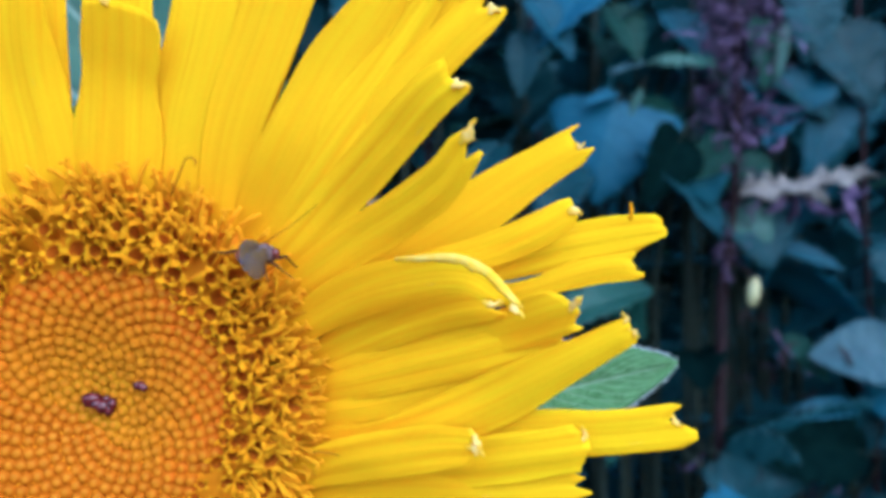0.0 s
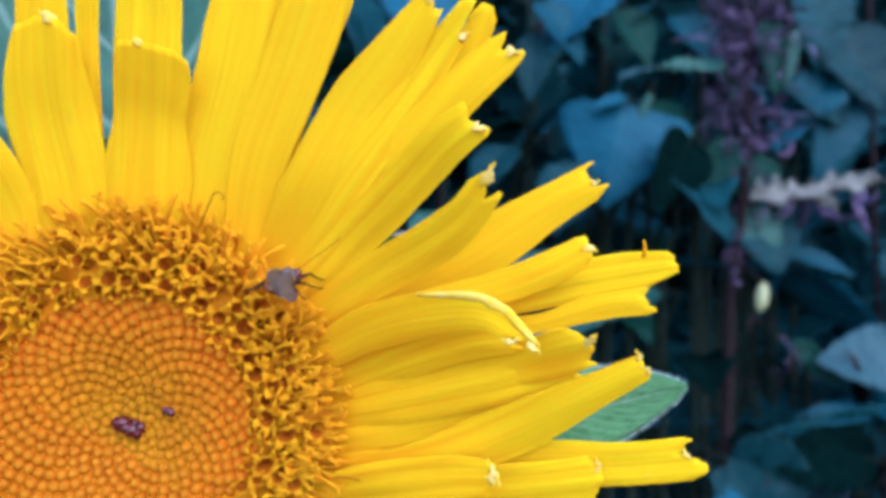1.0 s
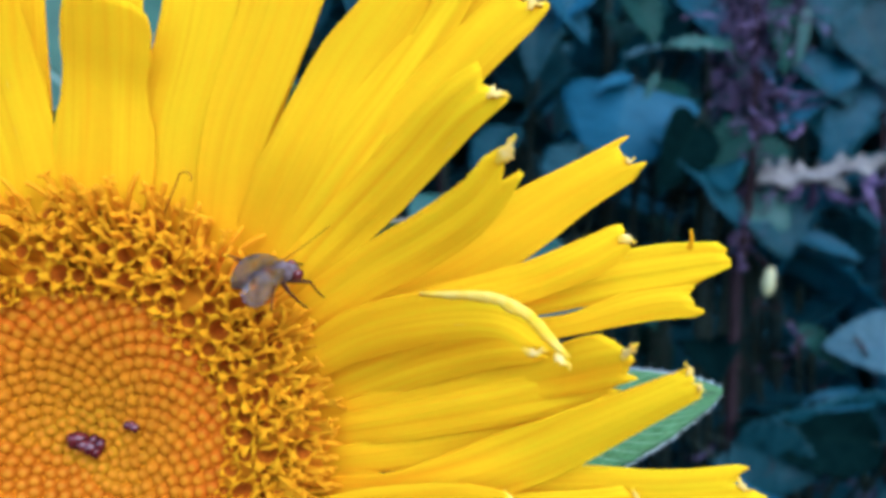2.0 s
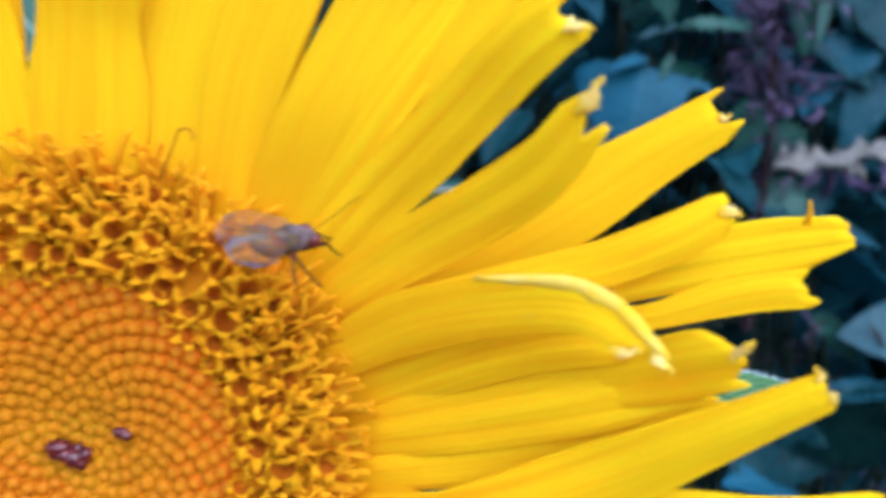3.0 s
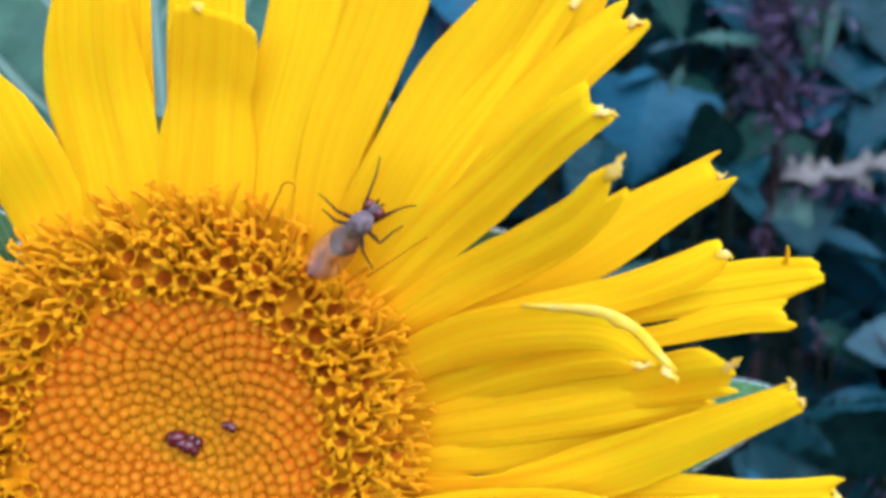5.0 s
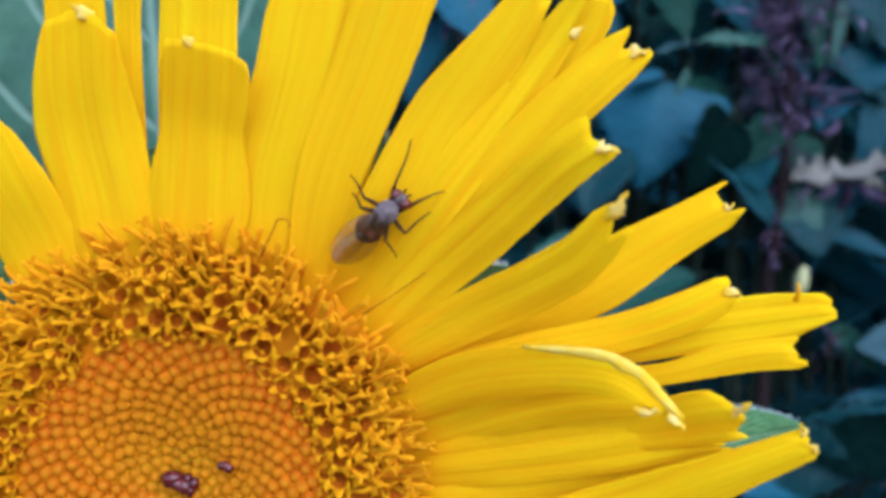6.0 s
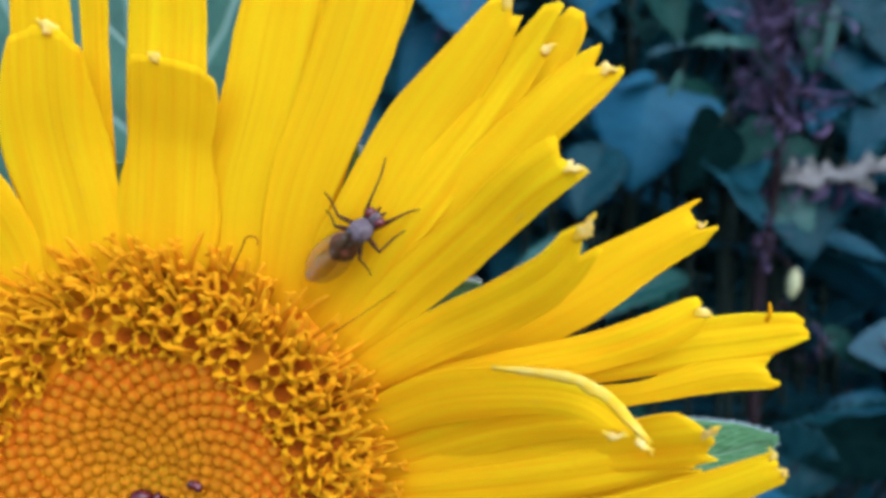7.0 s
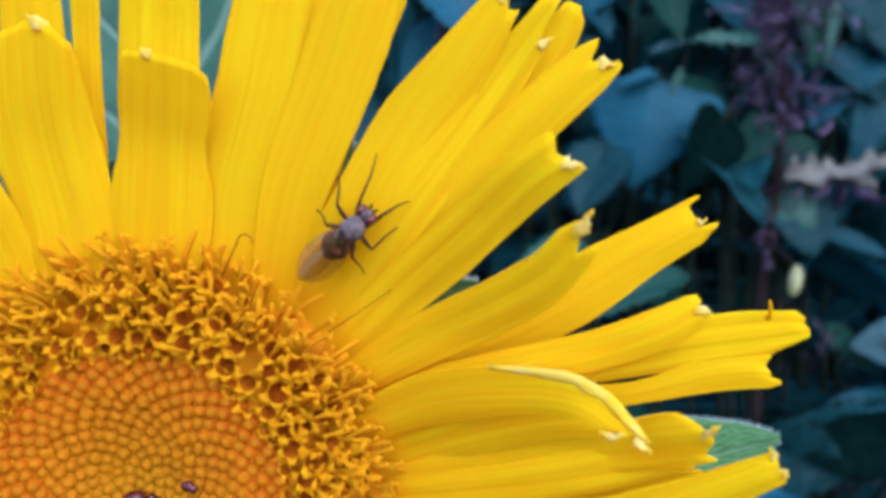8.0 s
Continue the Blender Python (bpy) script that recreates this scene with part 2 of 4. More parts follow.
def sheet(bm, rows, thick, uvs=None):
    """A thin closed sheet over rows of points, thickened along its normals."""
    nr, nc = len(rows), len(rows[0])
    g = np.array([[tuple(p) for p in r] for r in rows])
    du, dv = np.gradient(g, axis=0), np.gradient(g, axis=1)
    nn = np.cross(dv, du)
    nn /= np.maximum(np.linalg.norm(nn, axis=2, keepdims=True), 1e-12)
    top = [[bm.verts.new(g[i, j] + nn[i, j] * thick / 2) for j in range(nc)] for i in range(nr)]
    bot = [[bm.verts.new(g[i, j] - nn[i, j] * thick / 2) for j in range(nc)] for i in range(nr)]
    uv = bm.loops.layers.uv.verify()

    def face(vs, ids):
        fc = bm.faces.new(vs)
        for lp, (i, j) in zip(fc.loops, ids):
            lp[uv].uv = uvs[i][j] if uvs else (j / (nc - 1), i / (nr - 1))

    for i in range(nr - 1):
        for j in range(nc - 1):
            q = [(i, j), (i, j + 1), (i + 1, j + 1), (i + 1, j)]
            face([top[a][b] for a, b in q], q)
            face([bot[a][b] for a, b in q[::-1]], q[::-1])
    for i in range(nr - 1):
        for j in (0, nc - 1):
            q = [(i, j), (i + 1, j)]
            vs = [top[a][b] for a, b in q] + [bot[a][b] for a, b in q[::-1]]
            face(vs if j == 0 else vs[::-1], (q + q[::-1]) if j == 0 else (q + q[::-1])[::-1])
    for j in range(nc - 1):
        for i in (0, nr - 1):
            q = [(i, j), (i, j + 1)]
            vs = [top[a][b] for a, b in q] + [bot[a][b] for a, b in q[::-1]]
            face(vs[::-1] if i == 0 else vs, (q + q[::-1])[::-1] if i == 0 else q + q[::-1])


def tube(bm, pts, radii, sides=6):
    """A round stalk along points."""
    pts = [Vector(p) for p in pts]
    rings = []
    for i, p in enumerate(pts):
        d = (pts[min(i + 1, len(pts) - 1)] - pts[max(i - 1, 0)]).normalized()
        a = d.orthogonal().normalized() if i == 0 else (a - d * a.dot(d)).normalized()
        b = d.cross(a)
        r = radii[i] if isinstance(radii, (list, tuple)) else radii
        rings.append([bm.verts.new(p + (a * math.cos(t) + b * math.sin(t)) * r) for t in (2 * math.pi * k / sides for k in range(sides))])
    for r0, r1 in zip(rings, rings[1:]):
        for k in range(sides):
            bm.faces.new((r0[k], r0[(k + 1) % sides], r1[(k + 1) % sides], r1[k]))
    bm.faces.new(rings[0][::-1])
    bm.faces.new(rings[-1])


def ball(bm, c, r, seg=14, rings=9, m=None):
    c, r = Vector(c), Vector(r)
    mm = Matrix.Translation(c) @ (m or Matrix()) @ Matrix.Diagonal((*r, 1))
    bmesh.ops.create_uvsphere(bm, u_segments=seg, v_segments=rings, radius=1, matrix=mm)


def curve3(a, b, c, s):
    """The parabola through a, b (at the middle) and c."""
    a, b, c = Vector(a), Vector(b), Vector(c)
    k = 2 * b - (a + c) / 2
    return a * (1 - s) ** 2 + k * 2 * s * (1 - s) + c * s * s


def fbm(x, y=0.0, z=0.0):
    return noise.noise(Vector((x, y, z)))


# ---- the ground ----
def ground():
    bm = bmesh.new()
    edges = [-900, -300, -80, -25, -8] + [x * 0.5 for x in range(-8, 9)] + [8, 25, 80, 300, 900]
    v = [[bm.verts.new((x, y, 0.03 * fbm(x, y) if abs(x) < 30 and abs(y) < 30 else 0)) for x in edges] for y in edges]
    for i in range(len(edges) - 1):
        for j in range(len(edges) - 1):
            bm.faces.new((v[i][j], v[i][j + 1], v[i + 1][j + 1], v[i + 1][j]))
    return tagged(part("ground", bm, M_GROUND), "dark garden soil under the plants", "ground", kind="structure")


ground()


def grass():
    bm = bmesh.new()
    rnd = random.Random(5)
    for _ in range(5000):
        x, y = rnd.uniform(-2.5, 2.5), rnd.uniform(-3, 0.25)
        h, a = rnd.uniform(0.06, 0.2), rnd.uniform(0, 6.28)
        z = 0.03 * fbm(x, y) - 0.01
        dx, dy = math.cos(a) * 0.003, math.sin(a) * 0.003
        lx, ly = rnd.uniform(-0.06, 0.06), rnd.uniform(-0.06, 0.06)
        p = [bm.verts.new(q) for q in ((x - dx, y - dy, z), (x + dx, y + dy, z), (x + lx * 0.4 + dx * 0.7, y + ly * 0.4 + dy * 0.7, z + h * 0.6), (x + lx * 0.4 - dx * 0.7, y + ly * 0.4 - dy * 0.7, z + h * 0.6), (x + lx, y + ly, z + h))]
        bm.faces.new((p[0], p[1], p[2], p[3]))
        bm.faces.new((p[3], p[2], p[4]))
    tagged(part("grass", bm, M_GRASS), "rough green grass on the garden ground", "grass", kind="stuff")


grass()

# ---- the flower ----
# its own space: x and y across the disc, z out of its face; millimetres scaled to metres
CENTRE = Vector((-0.0250, 0.0045, 1.1362))
FACE = Matrix.Translation(CENTRE) @ Matrix(((1, 0, 0, 0), (0, 0, -1, 0), (0, 1, 0, 0), (0, 0, 0, 1)))
flower = thing("yellow_flower", FACE, "large yellow daisy-like flower with ragged petals and orange disc", "flower")

petal_count = 0


def spline(stations, q):
    """A smooth course through stations, by the share of the way along it."""
    k = [0.0]
    for p, n in zip(stations, stations[1:]):
        k.append(k[-1] + math.dist(p[:3], n[:3]))
    k = [v / k[-1] for v in k]
    i = min(len(k) - 2, max(0, sum(v <= q for v in k) - 1))

    def slope(j):
        lo, hi = max(0, j - 1), min(len(k) - 1, j + 1)
        return [(b - a) / (k[hi] - k[lo]) for a, b in zip(stations[lo], stations[hi])]

    d = k[i + 1] - k[i]
    t = (q - k[i]) / d
    c0, c1, c2, c3 = 2 * t ** 3 - 3 * t * t + 1, t ** 3 - 2 * t * t + t, 3 * t * t - 2 * t ** 3, t ** 3 - t * t
    return [c0 * a + c1 * d * u + c2 * b + c3 * d * v for a, u, b, v in zip(stations[i], slope(i), stations[i + 1], slope(i + 1))]


def petal(stations, teeth=3, cut=None, curls=(), fold=False):
    """A strap-shaped ray petal: its course and width in stations (x, y, height, width), a toothed end
    (or the cut given, in millimetres back from the tip), lengthwise pleats, and bleached curls at its tip."""
    global petal_count
    petal_count += 1
    rnd = random.Random(40 + petal_count)
    n, m = 34, 32
    ph, wave = rnd.uniform(0, 9), rnd.uniform(0.08, 0.22)
    pleats = rnd.choice((3, 4, 5))
    (x0, y0, h0, w0), (x1, y1, *_) = stations[:2]
    back = 2.6 / math.hypot(x1 - x0, y1 - y0)
    stations = ((x0 - back * (x1 - x0), y0 - back * (y1 - y0), h0 - 0.9, w0), *stations)
    length = sum(math.dist(p[:3], q[:3]) for p, q in zip(stations, stations[1:]))
    if not cut:
        k = rnd.uniform(0.7, 1.3)
        if teeth == 2:
            cut = ((-1, 1.2 * k), (-0.8, rnd.uniform(0, 0.5)), (rnd.uniform(-0.3, 0.3), 1.5 * k), (0.8, rnd.uniform(0, 0.5)), (1, 1.2 * k))
        else:
            cut = ((-1, 1.8 * k), (-0.75, rnd.uniform(0.3, 0.9)), (rnd.uniform(-0.45, -0.3), rnd.uniform(1, 1.8)), (rnd.uniform(-0.1, 0.1), 0.0), (rnd.uniform(0.3, 0.45), rnd.uniform(1, 1.8)), (0.75, rnd.uniform(0.3, 0.9)), (1, 1.8 * k))
    cut_u, cut_d = [p[0] for p in cut], [p[1] for p in cut]
    rows, uvs = [], []
    line = [spline(stations, k / 120) for k in range(121)]
    for i in range(n):
        s = i / (n - 1)
        row, uvr = [], []
        for j in range(m + 1):
            u = 2 * j / m - 1
            q = s * (1 - (float(np.interp(u, cut_u, cut_d)) + 0.12 * fbm(u * 6, ph + 20)) / length)
            q = min(1.0, max(0.0, q))
            f = min(119.0, q * 120)
            k = int(f)
            x, y, h, w = (a + (b - a) * (f - k) for a, b in zip(line[k], line[k + 1]))
            lo, hi = line[max(0, k - 2)], line[min(120, k + 3)]
            side = Vector((lo[1] - hi[1], hi[0] - lo[0], 0)).normalized()
            w *= 1 + 0.05 * fbm(q * 5, ph) + 0.03 * fbm(q * 17, ph + 2)
            w = max(w, 3.4 * (1 - q / 0.35))
            sway = 0.25 * fbm(q * 2.5, ph + 3)
            ease = min(1, 3 * q + 0.3)
            lift = -0.1 * w * 0.5 * u * u + (0.055 + 0.05 * fbm(q * 2, ph + 5)) * math.cos(u * math.pi * pleats * 0.5 + ph + 0.8 * fbm(q * 2, ph + 9)) * ease * min(1, w / 4.5)
            lift += 0.008 * math.cos(u * 19 + 2 * fbm(q * 2, ph + 15)) * ease
            lift += wave * 1.3 * fbm(q * 3 + u * 0.4, ph + 7) + 0.3 * u * fbm(q * 2.2, ph + 11)
            row.append((Vector((x, y, h)) + side * (u * w / 2 + sway) + Vector((0, 0, lift))) * MM)
            uvr.append((u * w * 0.1 + petal_count * 3.7, q * length * 0.1))
        rows.append(row)
        uvs.append(uvr)
    bm = bmesh.new()
    sheet(bm, rows, 0.14 * MM, uvs)
    ob = part("petal", bm, M_PETAL, flower)
    if fold:
        # the dried margin that rolls over along the outer half of one edge
        bm = bmesh.new()
        rr = []
        for i in range(20, n):
            a = (i - 20) / (n - 21)
            wide = (0.1 + 0.75 * a ** 0.8) * (1 + 0.7 * fbm(i * 0.8, 3.0))
            edge, inner = Vector(rows[i][m]), Vector(rows[i][m - 14])
            rr.append([edge.lerp(inner, wide * c / 5 - 0.05) + Vector((0, 0, (0.08 + 0.1 * math.sin(math.pi * c / 5) + 0.12 * fbm(i * 0.7, c * 0.6)) * MM)) for c in range(6)])
        sheet(bm, rr, 0.1 * MM)
        part("curled_edge", bm, M_FOLD, ob, "pale folded petal edge")
    for k, (u, ln, turn, wid) in enumerate(curls):
        j = round((u + 1) / 2 * m)
        p, before = Vector(rows[-1][j]), Vector(rows[-5][j])
        d = Matrix.Rotation(radians(turn), 3, "Z") @ (p - before).normalized()
        sd = Vector((-d.y, d.x, 0)).normalized()
        bm = bmesh.new()
        rr = []
        for i in range(11):
            a = i / 10
            wd = 0.95 * wid * (1 - a) ** 0.8 * (0.35 + 0.65 * min(1, 2.5 * a)) * (1 + 0.9 * fbm(a * 7, ph + k)) + 0.03
            c = p + (d * (a * ln * 1.15 - 0.6 * ln) + sd * (0.5 * a * a * fbm(ph, k) + 0.25 * fbm(a * 5, ph + 4)) + Vector((0, 0, 0.1 + 0.1 * math.sin(a * 2.8)))) * MM
            rr.append([c + (sd * wd * x * (1 + 0.4 * fbm(a * 9, x * 3, ph)) + Vector((0, 0, (0.16 * fbm(a * 6, x * 2, ph) - 0.08 * wd * x * x)))) * MM for x in (-1, -0.5, 0, 0.5, 1)])
        sheet(bm, rr, 0.06 * MM)
        part("curled_tip", bm, M_PALE, ob, "bleached curled petal tip")
    return ob


petal(((-8.6, 11.9, 0.5, 4.2), (-9.5, 16.5, 1.5, 5.6), (-10.5, 20.4, 3, 5.4), (-12.1, 24.9, 4, 3.2)), teeth=3)
petal(((-4.2, 14.6, 0, 3.5), (-5.3, 21.1, 1, 4.1), (-5.8, 29.4, 2, 3.9), (-5.5, 34.8, 3, 3.5), (-5.9, 39.6, 3, 2.1)), teeth=3)
petal(((-2.8, 15.4, 0, 2.3), (-2.7, 24.1, 1, 1.9), (-2.5, 30.1, 2, 1.7), (-2.0, 34.1, 3, 1.8), (-2.1, 38.6, 3, 1.1)), teeth=2)
petal(((0.9, 14.6, 0, 3.8), (1.5, 24.1, 1, 5.2), (2.2, 31.2, 2, 5.1), (2.8, 36.1, 3, 4.7), (3.0, 40.6, 3, 3.2)), teeth=3)
petal(((-3.9, 13.1, 0.6, 3.8), (-4.1, 18.5, 1.6, 5.9), (-4.8, 23.5, 2.6, 6.9), (-4.6, 27.2, 3.8, 5.9), (-3.9, 30.8, 5, 3.8)), cut=((-1, 0.9), (-0.5, 0.2), (0, 0), (0.4, 0.3), (1, 1.2)), curls=((-0.1, 1.3, 60, 0.5),))
petal(((1.5, 13.9, 0.6, 4.6), (1.9, 18.5, 1.6, 6.9), (2.6, 23.5, 2.6, 5.8), (3.3, 26.5, 4, 5.8), (3.7, 28.8, 5.2, 4.9)), cut=((-1, 1.0), (-0.7, 0.35), (0, 0.15), (0.35, 0), (1, 0.15)), curls=((0.35, 0.8, 70, 0.42),))
petal(((6.0, 14.0, 0.4, 3.4), (6.9, 20.4, 1.5, 6.5), (9.0, 27.1, 2.5, 6.0), (10.5, 33.3, 3, 5.6), (11.9, 38.3, 3.5, 3.1)), teeth=3)
petal(((10.3, 14.3, 0, 2.7), (12.6, 21.6, 1, 1.9), (15.2, 28.2, 2.2, 2.2), (17.3, 33.3, 3, 2.2), (18.9, 37.6, 3.5, 1.0)), teeth=2)
petal(((9.3, 14.0, 0.6, 3.4), (10.9, 20.6, 2, 4.3), (13.5, 27.3, 3.2, 4.9), (15.5, 32.3, 4, 4.8), (17.1, 36.8, 4.5, 2.7)), teeth=3)
petal(((14.7, 13.2, -0.3, 1.9), (22.6, 23.1, 2.2, 1.7), (26.2, 27.9, 3.4, 1.9), (27.6, 30.0, 3.8, 2.1), (28.5, 32.0, 4.2, 1.6)), cut=((-1, 1.0), (-0.4, 0.1), (0.2, 0), (0.7, 0.3), (1, 1.0)))
petal(((11.7, 12.4, 0.2, 3.8), (15.1, 18.9, 2.6, 4.4), (18.4, 24.3, 3.4, 4.6), (21.6, 28.3, 4.2, 3.6), (24.4, 32.3, 5, 1.9)), cut=((-1, 0.5), (-0.5, 0.9), (-0.1, 0.2), (0.4, 0), (1, 0.7)), curls=((0.2, 1.2, 10, 0.4),))
petal(((12.9, 12.5, 0.4, 3.4), (17.8, 19.3, 2.9, 3.7), (22.1, 24.8, 3.6, 3.4), (24.8, 28.5, 4, 2.7), (27.5, 32.1, 5, 1.5)), cut=((-1, 3.2), (-0.8, 2.7), (-0.45, 2.9), (-0.2, 0.3), (0.2, 0), (0.6, 0.5), (1, 0.9)), curls=((-0.75, 1.1, -40, 0.35),))
petal(((13.9, 11.7, 0.5, 3.0), (18.8, 17.7, 2.4, 3.8), (23.6, 22.5, 3.8, 3.5), (27.1, 25.9, 5, 3.3), (30.6, 28.7, 5.6, 2.8)), cut=((-1, 1.9), (-0.85, 0.5), (-0.62, 0.0), (-0.3, 0.9), (0.25, 1.45), (0.62, 0.5), (0.8, 0.35), (1, 1.6)), curls=((-0.25, 1.3, -38, 0.42),))
petal(((14.2, 10.6, 0.5, 2.9), (18.0, 14.4, 2.2, 3.5), (22.5, 18.6, 5.5, 3.5), (25.4, 21.4, 8, 3.2), (27.5, 22.8, 9.2, 2.7)), cut=((-1, 0.3), (-0.75, 0), (-0.4, 0.7), (0.2, 0.9), (0.7, 0.6), (1, 0.5)), curls=((-0.45, 1.7, -62, 0.42),))
petal(((15.1, 7.4, 0, 2.2), (22.8, 10.9, 0.9, 3.3), (28.2, 14.0, 1.8, 4.4), (32.5, 16.7, 2.4, 3.5), (37.4, 19.5, 2.8, 2.6)), cut=((-1, 1.5), (-0.85, 1.0), (-0.6, 0.0), (-0.3, 1.15), (0.2, 1.25), (0.7, 1.3), (0.86, 0.3), (0.95, 0.35), (1, 0.7)), curls=((-0.12, 0.6, -40, 0.25),))
petal(((14.8, 8.3, 0.5, 2.7), (20.0, 11.7, 3.4, 3.3), (24.0, 14.1, 6.2, 3.3), (26.5, 16.0, 8.2, 2.9), (28.4, 18.7, 9.9, 2.2)), cut=((-1, 0.9), (-0.75, 0.8), (-0.3, 1.9), (0.2, 0.5), (0.45, 0), (0.75, 0.6), (1, 1.3)), curls=((0.3, 1.7, 4, 0.5),))
petal(((17.1, 6.5, 0.1, 1.5), (28.1, 7.7, 2.8, 1.8), (32.4, 8.5, 4, 1.4), (37.2, 9.9, 5, 2.3), (40.5, 10.2, 5.6, 2.0)), cut=((-1, 0.7), (-0.72, 0), (-0.35, 0.75), (0.3, 1.0), (1, 0.5)))
petal(((16.7, 6.9, 0.2, 1.7), (28.0, 9.6, 3, 2.3), (33.6, 11.1, 4.4, 3.0), (38.3, 12.0, 5.3, 2.9), (42.1, 12.5, 5.8, 2.1)), cut=((-1, 2.6), (-0.75, 1.7), (-0.4, 0.12), (-0.1, 0), (0.3, 0.55), (0.62, 0.35), (1, 0.9)))
petal(((16.3, 7.2, 0.4, 1.7), (23.7, 9.6, 3.4, 2.3), (29.4, 11.1, 5, 2.4), (32.7, 12.5, 6.2, 2.4), (35.5, 14.2, 7, 1.9)), cut=((-1, 1.1), (-0.5, 0.4), (0.1, 0.5), (0.6, 0), (0.85, 0.2), (1, 0.8)), curls=((-0.15, 0.9, -40, 0.42),))
petal(((16.7, 2.9, 0.3, 2.7), (22.7, 5.8, 3.6, 3.1), (27.6, 7.4, 6, 2.8), (31.2, 7.7, 7.4, 1.9)), teeth=3)
petal(((17.1, 1.4, 0.5, 1.9), (24.5, 4.1, 3.6, 2.3), (30.2, 5.6, 6.2, 2.9), (33.1, 6.9, 8.6, 3.2), (35.0, 7.5, 10, 2.5)), cut=((-1, 0.3), (-0.6, 0.8), (-0.1, 0), (0.3, 0.5), (0.7, 0.9), (1, 1.6)), curls=((0.25, 1.5, 55, 0.5),))
petal(((14.9, 5.2, 0.9, 2.8), (20.2, 8.1, 4.8, 3.4), (25.0, 9.5, 8.4, 2.8), (28.2, 9.5, 10.6, 2.1), (31.0, 7.2, 11.4, 1.0)), fold=True, cut=((-1, 2.0), (-0.3, 1.4), (0.2, 0.6), (0.6, 0), (1, 0.3)), curls=((0.3, 1.2, -15, 0.3), (-0.6, 1.2, 30, 0.28)))
petal(((16.3, 0.3, 0.2, 2.2), (22.3, 2.0, 3, 2.5), (28.9, 3.9, 5.6, 2.7), (34.9, 5.9, 7.4, 2.2)), teeth=3)
petal(((16.3, -1.7, 0.2, 2.0), (24.0, 0.1, 3, 2.4), (29.7, 2.4, 5.2, 2.8), (35.3, 4.9, 7.6, 1.9)), teeth=3)
petal(((16.8, -2.7, 0.2, 2.0), (22.3, -2.7, 2.6, 2.1), (31.9, -1.3, 6.5, 3.3), (37.3, -0.7, 8.5, 3.0), (42.7, 0.1, 9.4, 2.9)), cut=((-1, 1.3), (-0.75, 0.5), (-0.4, 0), (-0.05, 0.9), (0.3, 1.9), (0.7, 1.5), (0.85, 0.9), (1, 1.5)), curls=((0.2, 0.9, -60, 0.2),))
petal(((16.4, -3.8, 0.6, 2.7), (22.3, -2.4, 3.6, 2.9), (28.8, 0.7, 6.6, 3.8), (33.5, 3.6, 9, 2.9), (38.2, 6.4, 10.9, 1.6)), cut=((-1, 0.5), (-0.5, 0.1), (0, 0.45), (0.35, 0.1), (0.7, 0.5), (1, 0)), curls=((0.9, 0.8, 60, 0.18), (-0.2, 0.8, 80, 0.18)))
petal(((16.8, -5.7, 0.5, 2.7), (23.6, -4.3, 3.6, 3.3), (29.6, -3.0, 6.5, 3.6), (36.0, -1.6, 8.6, 3.0)), cut=((-1, 1.2), (-0.3, 0.5), (0.2, 0), (0.6, 0.5), (1, 1.0)), curls=((0.5, 1.3, 70, 0.2),))
petal(((15.1, -5.5, 0.9, 3.1), (20.7, -3.5, 4.4, 3.5), (25.6, -2.0, 7.5, 3.1), (28.6, -1.6, 8.8, 2.2)), cut=((-1, 0.6), (-0.3, 0.2), (0.2, 0.3), (0.7, 0), (1, 0.5)), curls=((0.5, 1.4, -60, 0.3), (-0.1, 1.2, -40, 0.3)))
petal(((16.3, -7.5, 0.2, 2.7), (24.0, -6.3, 3.8, 3.6), (30.8, -5.7, 6.4, 3.8), (36.4, -5.1, 7.5, 2.7)), teeth=3)


def rest_of_petals():
    """The petals round the rest of the disc."""
    rnd = random.Random(11)
    for k in range(24):
        a = radians(-44 - k * 7.6 + rnd.uniform(-2, 2))
        b = a + radians(rnd.uniform(-5, 5))
        r = rnd.uniform(36, 43)
        hb, hm, ht = (rnd.uniform(-0.4, 0.8), rnd.uniform(1.5, 4.5), rnd.uniform(3.5, 7.5))
        ca, sa, cb, sb = math.cos(a), math.sin(a), math.cos(b), math.sin(b)
        w = rnd.uniform(3.8, 5.4)
        mid = (27 * (ca + cb) / 2, 27 * (sa + sb) / 2, hm, w)
        petal(((15.5 * ca, 15.5 * sa, hb, 2.9), mid, ((r - 5) * cb, (r - 5) * sb, ht - 0.6, 0.9 * w), (r * cb, r * sb, ht, rnd.uniform(2, 3.2))), teeth=rnd.choice((2, 3, 3)))


rest_of_petals()


def disc_height(r):
    """The disc's face: dimpled in the middle, a raised shoulder, falling to the rim."""
    return 0.2 + 2.0 * (1 - math.exp(-(r / 6.0) ** 2)) - 0.022 * max(0, r - 9) ** 2


def disc():
    bm = bmesh.new()
    prof = [(0.01, -0.7)] + [(r, disc_height(r) - (0.08 if r < 11 else 0.75)) for r in (2, 4, 6, 8, 10, 12, 14, 15.5, 16.6)] + [(16.2, -2.5), (12, -5.0), (5, -8), (2.6, -10)]
    rings = [[bm.verts.new((r * math.cos(t) * MM, r * math.sin(t) * MM, h * MM)) for t in (2 * math.pi * k / 48 for k in range(48))] for r, h in prof]
    for a, b in zip(rings, rings[1:]):
        for k in range(48):
            bm.faces.new((a[k], b[k], b[(k + 1) % 48], a[(k + 1) % 48]))
    bm.faces.new(rings[0])
    return part("disc", bm, M_DISC, flower, "orange-brown domed base of the flower disc")


DISC = disc()


